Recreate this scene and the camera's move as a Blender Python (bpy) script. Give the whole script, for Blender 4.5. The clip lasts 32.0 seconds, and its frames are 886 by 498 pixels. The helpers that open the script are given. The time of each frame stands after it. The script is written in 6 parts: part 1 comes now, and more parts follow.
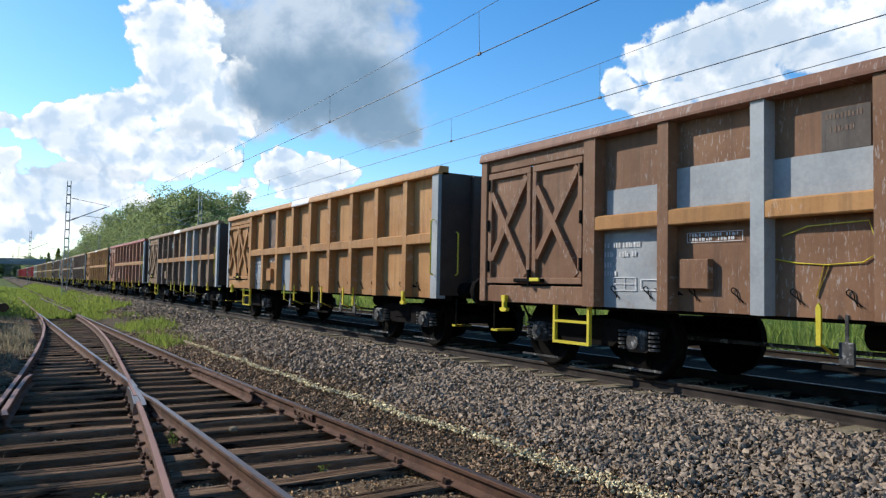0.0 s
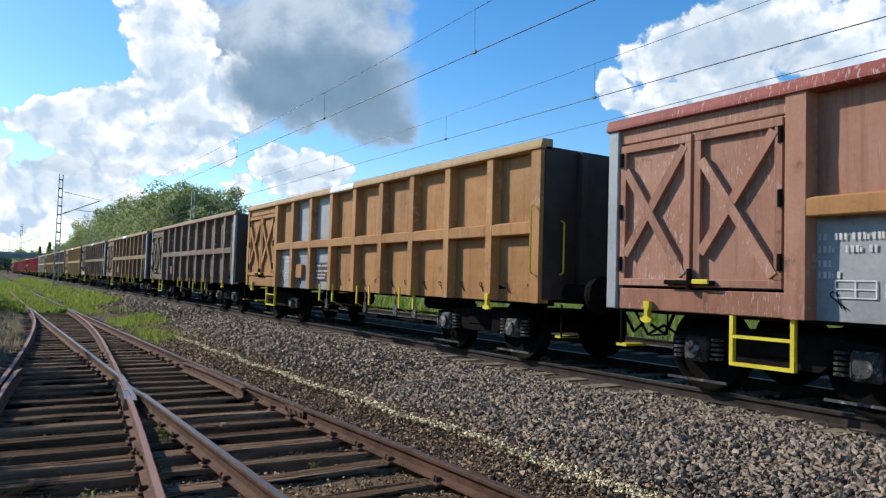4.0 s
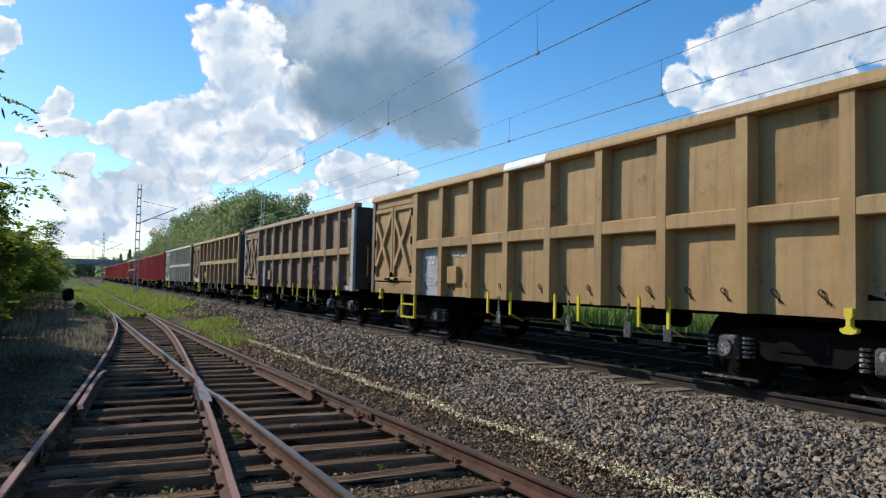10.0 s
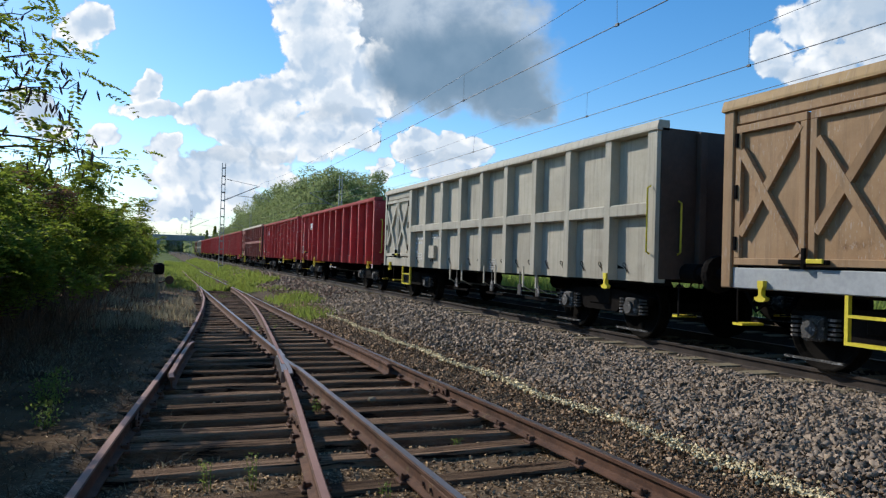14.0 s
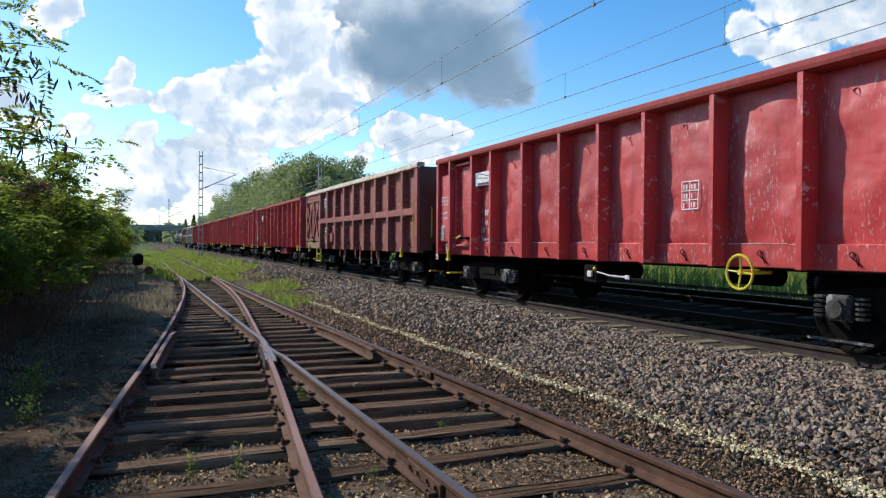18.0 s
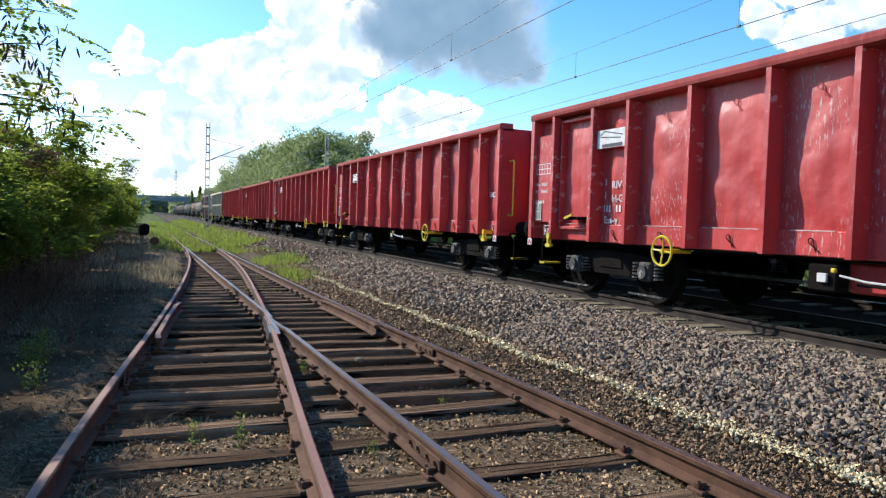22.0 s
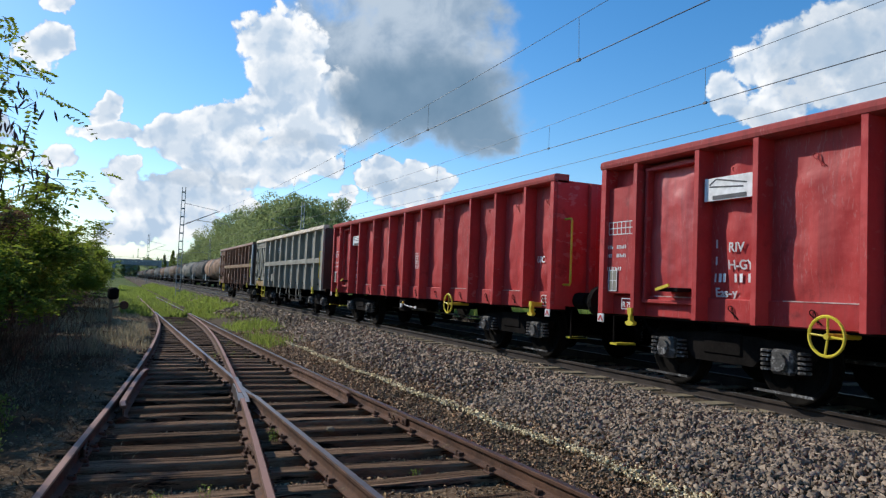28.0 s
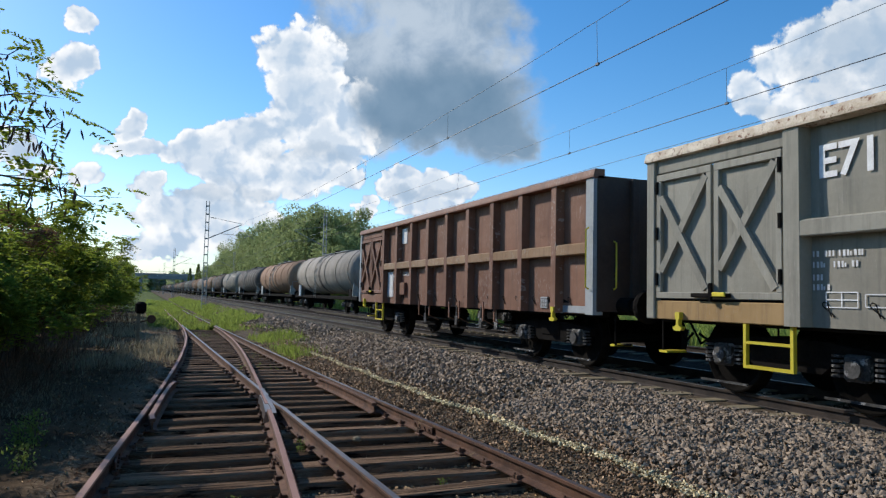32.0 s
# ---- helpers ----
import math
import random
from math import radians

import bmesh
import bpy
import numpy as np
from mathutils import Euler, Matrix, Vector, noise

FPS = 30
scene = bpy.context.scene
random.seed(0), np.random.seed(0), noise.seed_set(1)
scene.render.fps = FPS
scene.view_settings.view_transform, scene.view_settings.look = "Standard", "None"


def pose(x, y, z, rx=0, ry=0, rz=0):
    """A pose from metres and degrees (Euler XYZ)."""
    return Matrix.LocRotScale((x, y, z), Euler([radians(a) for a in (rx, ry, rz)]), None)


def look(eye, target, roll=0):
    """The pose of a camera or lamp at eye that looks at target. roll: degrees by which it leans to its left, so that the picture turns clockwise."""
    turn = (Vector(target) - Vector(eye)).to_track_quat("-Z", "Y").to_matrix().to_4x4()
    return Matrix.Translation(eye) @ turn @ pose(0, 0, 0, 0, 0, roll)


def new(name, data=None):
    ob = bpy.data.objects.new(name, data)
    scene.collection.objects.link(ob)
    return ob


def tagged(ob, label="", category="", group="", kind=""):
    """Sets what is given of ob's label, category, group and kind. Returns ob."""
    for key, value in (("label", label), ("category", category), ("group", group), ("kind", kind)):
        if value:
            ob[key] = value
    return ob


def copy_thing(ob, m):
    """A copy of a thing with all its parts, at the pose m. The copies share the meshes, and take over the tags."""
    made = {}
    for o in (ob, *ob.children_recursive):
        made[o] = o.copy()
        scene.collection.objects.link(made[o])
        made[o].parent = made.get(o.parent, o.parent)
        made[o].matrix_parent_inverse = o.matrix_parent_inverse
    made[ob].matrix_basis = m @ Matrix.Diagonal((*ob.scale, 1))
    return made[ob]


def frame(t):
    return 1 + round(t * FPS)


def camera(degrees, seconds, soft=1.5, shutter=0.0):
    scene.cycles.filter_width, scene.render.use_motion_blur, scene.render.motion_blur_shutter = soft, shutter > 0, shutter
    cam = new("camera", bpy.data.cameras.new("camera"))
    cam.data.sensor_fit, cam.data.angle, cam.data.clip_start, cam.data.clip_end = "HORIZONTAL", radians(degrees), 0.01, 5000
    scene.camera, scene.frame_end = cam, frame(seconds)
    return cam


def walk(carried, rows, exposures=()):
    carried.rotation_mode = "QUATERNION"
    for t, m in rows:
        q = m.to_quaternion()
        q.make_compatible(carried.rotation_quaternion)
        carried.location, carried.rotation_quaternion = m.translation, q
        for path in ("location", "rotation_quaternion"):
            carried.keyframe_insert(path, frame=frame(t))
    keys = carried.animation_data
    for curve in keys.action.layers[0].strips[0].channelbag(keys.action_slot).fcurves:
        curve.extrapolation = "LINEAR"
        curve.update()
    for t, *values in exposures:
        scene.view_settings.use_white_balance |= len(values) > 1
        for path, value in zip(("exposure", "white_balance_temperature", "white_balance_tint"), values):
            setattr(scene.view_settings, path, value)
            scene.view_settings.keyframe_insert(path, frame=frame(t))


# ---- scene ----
LENS = 63.2
EYE = (0.0, 0.0, 1.5)
HEADING = [  # seconds, yaw, pitch, roll
    (0, -31.80, 2.79, -1.15), (0.5, -32.22, 2.93, -1.26), (1, -32.64, 2.94, -1.14), (1.5, -32.90, 2.95, -1.06),
    (2, -32.81, 3.02, -1.36), (2.5, -32.74, 2.96, -1.42), (4.5, -32.05, 2.58, -1.90), (5, -31.47, 2.59, -1.94),
    (5.5, -30.88, 2.68, -1.99), (6, -30.56, 2.75, -1.90), (6.5, -30.33, 2.77, -2.01), (7, -30.23, 2.76, -1.86),
    (7.5, -30.25, 2.73, -1.84), (8, -30.25, 2.79, -1.75), (8.5, -30.34, 2.84, -2.18), (9, -29.90, 2.78, -1.87),
    (9.5, -29.07, 2.80, -1.66), (10, -27.20, 2.74, -1.28), (10.5, -25.57, 2.51, -0.82), (11, -22.73, 1.47, -1.88),
    (11.5, -21.92, 1.14, -2.21), (12, -20.69, 1.21, -1.84), (12.5, -19.78, 1.39, -1.21), (13, -19.13, 1.31, -0.77),
    (13.5, -20.14, 0.97, -1.29), (14, -21.25, 0.77, -1.71), (14.5, -21.17, 0.63, -2.23), (16.5, -22.67, 1.07, -0.88),
    (17, -22.71, 0.59, -0.07), (17.5, -22.65, 0.10, -0.42), (18, -22.72, -0.48, -0.43), (18.5, -22.68, -1.20, -0.54),
    (19, -22.61, -1.74, -0.56), (19.5, -22.60, -2.17, -0.69), (20, -22.59, -2.40, -0.76), (20.5, -22.51, -2.46, -0.93),
    (21, -22.43, -2.40, -1.00), (21.5, -22.35, -2.34, -1.05), (22, -22.28, -2.26, -1.86), (22.5, -22.42, -0.31, -1.17),
    (23, -22.49, 0.37, -1.74), (23.5, -22.42, 1.06, -1.94), (24, -22.45, 1.65, -1.68), (24.5, -22.08, 2.12, -0.28),
    (26.5, -21.43, 1.95, -3.65), (27, -21.61, 2.02, -2.82), (27.5, -21.80, 2.53, -2.39), (28, -24.28, 3.14, -2.43),
    (28.5, -25.23, 3.63, -1.99), (29, -25.17, 4.08, -0.88), (29.5, -24.87, 4.34, -0.06), (30, -24.43, 4.33, -0.36),
    (30.5, -23.95, 4.10, -0.88), (31, -23.43, 3.90, -0.76), (31.5, -22.95, 3.76, -0.56), (32, -22.43, 3.71, -1.27),
]
EXPOSURES = [(0, -0.05), (2, -0.05), (5, -0.15), (9, -0.2), (11, -0.3), (14, -0.25), (18, -0.1), (20.5, 0.15), (22, 0.3), (24, 0.0), (28, -0.3), (32, -0.3)]

cam = camera(LENS, 32.0, soft=1.3)
walk(cam, [(t, pose(*EYE, 90 + pitch, roll, yaw)) for t, yaw, pitch, roll in HEADING], [(t, stops, 6450, 10) for t, stops in EXPOSURES])

# ---- sky, clouds and sun ----
SUN = Vector((-1.0, 1.55, 1.15)).normalized()
# clouds as (u, v, half width, half height): u = x / y, v = z / y of the way to them
CLOUD_TOWER = [(0.187, 0.34, 0.057, 0.048), (0.204, 0.286, 0.062, 0.048), (0.173, 0.243, 0.04, 0.032), (0.222, 0.223, 0.075, 0.04), (0.127, 0.207, 0.055, 0.035), (0.074, 0.192, 0.045, 0.027),
               (0.038, 0.174, 0.033, 0.023), (0.097, 0.159, 0.061, 0.031), (0.159, 0.163, 0.072, 0.035), (-0.012, 0.177, 0.042, 0.015), (-0.026, 0.206, 0.019, 0.019), (0.239, 0.176, 0.05, 0.024)]
CLOUD_VEIL = [(0.30, 0.33, 0.11, 0.075), (0.40, 0.385, 0.115, 0.07), (0.35, 0.46, 0.15, 0.08), (0.44, 0.47, 0.09, 0.06), (0.46, 0.325, 0.10, 0.05), (0.30, 0.25, 0.05, 0.04)]
CLOUD_RIDGE = [(0.345, 0.157, 0.046, 0.030), (0.43, 0.155, 0.042, 0.024), (0.385, 0.132, 0.066, 0.022), (0.275, 0.125, 0.024, 0.015), (0.205, 0.188, 0.055, 0.022), (0.245, 0.202, 0.045, 0.02),
               (-0.0, 0.118, 0.025, 0.021), (0.025, 0.097, 0.033, 0.023), (-0.01, 0.088, 0.025, 0.015), (0.061, 0.103, 0.045, 0.03), (0.129, 0.114, 0.055, 0.027), (0.012, 0.059, 0.058, 0.022),
               (0.084, 0.066, 0.068, 0.023), (0.176, 0.093, 0.048, 0.02), (0.286, 0.138, 0.024, 0.011), (0.324, 0.161, 0.028, 0.023), (0.359, 0.172, 0.025, 0.022), (0.404, 0.171, 0.037, 0.022),
               (0.441, 0.164, 0.026, 0.021), (-0.099, 0.268, 0.031, 0.028), (-0.107, 0.329, 0.02, 0.018), (-0.138, 0.157, 0.039, 0.028), (-0.069, 0.136, 0.02, 0.018), (0.507, 0.237, 0.054, 0.009),
               (0.271, 0.252, 0.051, 0.057)]
CLOUD_RIGHT = [(1.03, 0.385, 0.056, 0.05), (1.089, 0.448, 0.074, 0.047), (1.167, 0.483, 0.094, 0.064), (1.248, 0.519, 0.102, 0.059), (1.368, 0.539, 0.168, 0.099), (1.499, 0.599, 0.181, 0.123),
               (1.419, 0.449, 0.233, 0.074), (1.149, 0.384, 0.121, 0.051), (1.834, 0.658, 0.46, 0.185), (-0.6, 0.35, 0.2, 0.1), (2.6, 0.9, 0.5, 0.3)]
CLOUD_BRIGHT = CLOUD_TOWER + CLOUD_RIDGE + CLOUD_RIGHT
CLOUD_GREY = [(0.43, 0.30, 0.125, 0.052), (0.485, 0.265, 0.08, 0.042), (0.36, 0.268, 0.07, 0.040), (0.54, 0.25, 0.035, 0.022)]
CLOUD_BASE = [(1.52, 0.54, 0.36, 0.12), (1.24, 0.44, 0.10, 0.05), (0.068, 0.122, 0.045, 0.011), (0.144, 0.14, 0.043, 0.011), (0.377, 0.15, 0.064, 0.008), (0.206, 0.202, 0.049, 0.014), (1.403, 0.496, 0.211, 0.05), (1.133, 0.359, 0.095, 0.02)]


def shader(nodes, links):
    """Shorthand for node trees."""
    def node(kind):
        return nodes.new(kind)

    def put(sock, value):
        if isinstance(value, bpy.types.NodeSocket):
            links.new(value, sock)
        else:
            sock.default_value = value

    def calc(op, a, b=0.0, c=0.0):
        n = node("ShaderNodeMath")
        n.operation = op
        for sock, value in zip(n.inputs, (a, b, c)):
            put(sock, value)
        return n.outputs[0]

    def noise_of(vec, scale, detail=4.0, rough=0.55, warp=0.0):
        n = node("ShaderNodeTexNoise")
        put(n.inputs["Vector"], vec)
        n.inputs["Scale"].default_value, n.inputs["Detail"].default_value, n.inputs["Roughness"].default_value, n.inputs["Distortion"].default_value = scale, detail, rough, warp
        return n.outputs["Fac"]

    def ramp(value, lo, hi):
        n = node("ShaderNodeMapRange")
        n.interpolation_type = "SMOOTHSTEP"
        put(n.inputs[0], value)
        n.inputs[1].default_value, n.inputs[2].default_value = lo, hi
        return n.outputs[0]

    def mix(f, a, b):
        n = node("ShaderNodeMix")
        n.data_type = "RGBA"
        put(n.inputs[0], f)
        for sock, value in ((n.inputs[6], a), (n.inputs[7], b)):
            put(sock, value if isinstance(value, bpy.types.NodeSocket) else (*value, 1))
        return n.outputs[2]

    return node, put, calc, noise_of, ramp, mix


def make_sky():
    world = bpy.data.worlds.new("sky")
    scene.world = world
    world.use_nodes = True
    tree = world.node_tree
    tree.nodes.clear()
    node, put, calc, noise_of, ramp, mix = shader(tree.nodes, tree.links)
    sky = node("ShaderNodeTexSky")
    sky.sky_type, sky.sun_disc = "NISHITA", False
    sky.sun_elevation, sky.sun_rotation = math.asin(SUN.z), math.atan2(SUN.x, SUN.y)
    sky.air_density, sky.dust_density, sky.ozone_density = 1.0, 0.3, 3.0
    way = node("ShaderNodeTexCoord").outputs["Generated"]
    sep = node("ShaderNodeSeparateXYZ")
    put(sep.inputs[0], way)
    ahead = calc("MAXIMUM", sep.outputs[1], 0.08)
    wob = node("ShaderNodeTexNoise")
    put(wob.inputs["Vector"], way)
    wob.inputs["Scale"].default_value, wob.inputs["Detail"].default_value, wob.inputs["Roughness"].default_value = 9.0, 5.0, 0.58
    shift = node("ShaderNodeSeparateXYZ")
    put(shift.inputs[0], wob.outputs["Color"])
    u = calc("ADD", calc("DIVIDE", sep.outputs[0], ahead), calc("MULTIPLY", calc("SUBTRACT", shift.outputs[0], 0.5), 0.13))
    v = calc("ADD", calc("DIVIDE", sep.outputs[2], ahead), calc("MULTIPLY", calc("SUBTRACT", shift.outputs[1], 0.5), 0.10))

    def blobs(shapes, soft):
        field = None
        for cu, cv, ru, rv in shapes:
            d = calc("ADD", calc("POWER", calc("DIVIDE", calc("SUBTRACT", u, cu), ru), 2.0), calc("POWER", calc("DIVIDE", calc("SUBTRACT", v, cv), rv), 2.0))
            one = calc("SUBTRACT", 1.0, d)
            field = one if field is None else calc("SMOOTH_MAX", field, one, soft)
        return field

    def lumps(vec):
        total = None
        for scale, weight in ((20.0, 0.55), (47.0, 0.30), (105.0, 0.15)):
            cell = node("ShaderNodeTexVoronoi")
            cell.feature = "SMOOTH_F1"
            put(cell.inputs["Vector"], vec)
            cell.inputs["Scale"].default_value, cell.inputs["Smoothness"].default_value = scale, 0.5
            one = calc("MULTIPLY", cell.outputs["Distance"], weight)
            total = one if total is None else calc("ADD", total, one)
        return calc("SUBTRACT", 1.0, total)

    def moved(by):
        n = node("ShaderNodeVectorMath")
        n.operation = "ADD"
        put(n.inputs[0], ripple.outputs[0])
        n.inputs[1].default_value = by
        return n.outputs[0]

    ripple = node("ShaderNodeVectorMath")
    ripple.operation = "MULTIPLY_ADD"
    put(ripple.inputs[0], wob.outputs["Color"])
    ripple.inputs[1].default_value = (0.08, 0.08, 0.08)
    put(ripple.inputs[2], way)
    puff, puff_sun = lumps(ripple.outputs[0]), lumps(moved((-0.012, 0.0, 0.014)))
    fine, broad = noise_of(way, 34.0, 9.0, 0.62), noise_of(way, 7.0, 6.0, 0.55)
    ragged = calc("ADD", calc("MULTIPLY", calc("SUBTRACT", fine, 0.5), 2.2), calc("MULTIPLY", calc("SUBTRACT", noise_of(way, 15.0, 7.0, 0.6), 0.5), 2.4))
    form = calc("ADD", calc("MULTIPLY", blobs(CLOUD_BRIGHT, 0.35), 1.4), calc("ADD", calc("MULTIPLY", calc("SUBTRACT", puff, 0.53), 1.9), ragged))
    crisp = ramp(form, -0.15, 0.35)
    # fair-weather clouds over the rest of the sky
    rest = calc("MULTIPLY", ramp(noise_of(way, 3.2, 8.0, 0.6), 0.66, 0.86), ramp(calc("MULTIPLY", sep.outputs[1], -1.0), -0.25, 0.15))
    crisp = calc("MAXIMUM", crisp, rest)
    veil = ramp(calc("ADD", blobs(CLOUD_VEIL + CLOUD_GREY, 0.6), calc("ADD", calc("MULTIPLY", calc("SUBTRACT", broad, 0.5), 2.6), calc("MULTIPLY", ragged, 0.55))), -0.95, 0.45)
    cover = calc("MAXIMUM", crisp, veil)
    # the sun stands behind: bright edges, soft blue-grey hearts
    relief = ramp(calc("ADD", calc("SUBTRACT", puff, puff_sun), calc("MULTIPLY", calc("SUBTRACT", fine, 0.5), 0.45)), -0.22, 0.13)
    white = mix(relief, (0.60, 0.76, 0.96), (1.24, 1.26, 1.28))
    white = mix(calc("MULTIPLY", ramp(calc("ADD", form, calc("MULTIPLY", calc("SUBTRACT", broad, 0.5), 2.5)), 0.45, 1.6), 0.66), white, (0.60, 0.76, 0.95))
    murk = noise_of(way, 12.0, 6.0, 0.6, 0.4)
    cloud = mix(crisp, mix(ramp(calc("ADD", murk, calc("MULTIPLY", broad, 0.4)), 0.50, 0.85), (0.31, 0.45, 0.63), (0.62, 0.74, 0.88)), white)
    shade = ramp(calc("ADD", blobs(CLOUD_GREY, 0.7), calc("ADD", calc("MULTIPLY", calc("SUBTRACT", broad, 0.5), 2.0), calc("MULTIPLY", ragged, 0.40))), -1.2, 0.9)
    cloud = mix(calc("MULTIPLY", shade, 0.95), cloud, mix(ramp(broad, 0.35, 0.65), (0.16, 0.29, 0.44), (0.25, 0.39, 0.55)))
    base = ramp(calc("ADD", blobs(CLOUD_BASE, 0.4), ragged), -1.0, 0.8)
    cloud = mix(calc("MULTIPLY", base, 0.5), cloud, (0.42, 0.57, 0.75))
    # whitish haze low over the horizon
    low = calc("MULTIPLY", calc("SUBTRACT", 1.0, ramp(v, 0.0, 0.11)), 0.6)
    cloud = mix(ramp(calc("SUBTRACT", low, cover), 0.0, 0.4), cloud, (0.62, 0.79, 1.0))
    cover = calc("MAXIMUM", cover, low)
    back = node("ShaderNodeBackground")
    deep = node("ShaderNodeHueSaturation")
    deep.inputs["Saturation"].default_value = 1.32
    put(deep.inputs["Color"], sky.outputs[0])
    put(back.inputs["Color"], deep.outputs[0])
    back.inputs["Strength"].default_value = 0.20
    puffs = node("ShaderNodeBackground")
    put(puffs.inputs["Color"], cloud)
    puffs.inputs["Strength"].default_value = 1.0
    blend = node("ShaderNodeMixShader")
    put(blend.inputs[0], cover)
    put(blend.inputs[1], back.outputs[0])
    put(blend.inputs[2], puffs.outputs[0])
    put(node("ShaderNodeOutputWorld").inputs[0], blend.outputs[0])


make_sky()
sun = new("sun", bpy.data.lights.new("sun", "SUN"))
sun.data.energy, sun.data.angle, sun.data.color = 5.0, radians(0.53), (1.0, 0.95, 0.87)
sun.matrix_basis = look(SUN * 60, (0, 0, 0))
scene.view_settings.exposure = 0.0

# ---- materials ----
def surface(name, dark, light, scale=3.0, rough=0.8, metal=0.0, bump=0.3, grain=40.0, stretch=(1, 1, 1), spots=None, vary=0.12, relief=0.01, island=False, through_light=0.0, spot_at=(0.58, 0.68), spot_scale=1.7, litter=None):
    """A procedural surface: two tones mixed by broad noise, fine grain in colour and relief, and spots (colour) of wear
    or painted highlights.
    """
    mat = bpy.data.materials.new(name)
    mat.use_nodes = True
    tree = mat.node_tree
    tree.nodes.clear()
    node, put, calc, noise_of, ramp, mix = shader(tree.nodes, tree.links)
    where = node("ShaderNodeTexCoord").outputs["Object"]
    chance = node("ShaderNodeNewGeometry").outputs["Random Per Island"] if island else node("ShaderNodeObjectInfo").outputs["Random"]
    mapping = node("ShaderNodeMapping")
    put(mapping.inputs["Vector"], where)
    mapping.inputs["Scale"].default_value = stretch
    off = node("ShaderNodeCombineXYZ")
    for sock in off.inputs:
        put(sock, calc("MULTIPLY", chance, 37.0))
    put(mapping.inputs["Location"], off.outputs[0])
    vec = mapping.outputs[0]
    broad, fine = noise_of(vec, scale, 5.0, 0.6), noise_of(vec, grain, 3.0, 0.65)
    tone = calc("ADD", calc("MULTIPLY", broad, 0.75), calc("MULTIPLY", fine, 0.35))
    col = mix(ramp(tone, 0.32, 0.76), dark, light)
    if spots:
        col = mix(ramp(calc("ADD", noise_of(vec, scale * spot_scale, 8.0, 0.7), calc("MULTIPLY", calc("SUBTRACT", fine, 0.5), 0.12)), *spot_at), col, spots)
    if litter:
        # leaf litter under the thicket, west of the old siding, shade in its colour
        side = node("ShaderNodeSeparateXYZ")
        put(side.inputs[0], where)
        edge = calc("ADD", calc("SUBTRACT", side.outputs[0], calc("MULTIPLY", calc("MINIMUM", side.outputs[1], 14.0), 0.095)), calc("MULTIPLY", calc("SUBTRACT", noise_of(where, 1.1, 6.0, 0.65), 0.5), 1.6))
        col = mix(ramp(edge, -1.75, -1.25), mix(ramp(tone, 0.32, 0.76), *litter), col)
    hsv = node("ShaderNodeHueSaturation")
    put(hsv.inputs["Color"], col)
    put(hsv.inputs["Value"], calc("ADD", 1.0 - vary, calc("MULTIPLY", chance, 2 * vary)))
    bsdf = node("ShaderNodeBsdfPrincipled")
    put(bsdf.inputs["Base Color"], hsv.outputs[0])
    put(bsdf.inputs["Roughness"], calc("ADD", rough - 0.1, calc("MULTIPLY", fine, 0.2)))
    bsdf.inputs["Metallic"].default_value = metal
    bsdf.inputs["Specular IOR Level"].default_value = 0.5 if rough < 0.7 else 0.25 if rough < 0.88 else 0.04
    if bump:
        b = node("ShaderNodeBump")
        b.inputs["Strength"].default_value, b.inputs["Distance"].default_value = bump, relief
        put(b.inputs["Height"], tone)
        put(bsdf.inputs["Normal"], b.outputs[0])
    out = bsdf.outputs[0]
    if through_light:
        glow = node("ShaderNodeBsdfTranslucent")
        put(glow.inputs["Color"], mix(0.5, hsv.outputs[0], tuple(min(1, 2.2 * c) for c in light)))
        m = node("ShaderNodeMixShader")
        m.inputs[0].default_value = through_light
        put(m.inputs[1], out)
        put(m.inputs[2], glow.outputs[0])
        out = m.outputs[0]
    put(node("ShaderNodeOutputMaterial").inputs[0], out)
    return mat


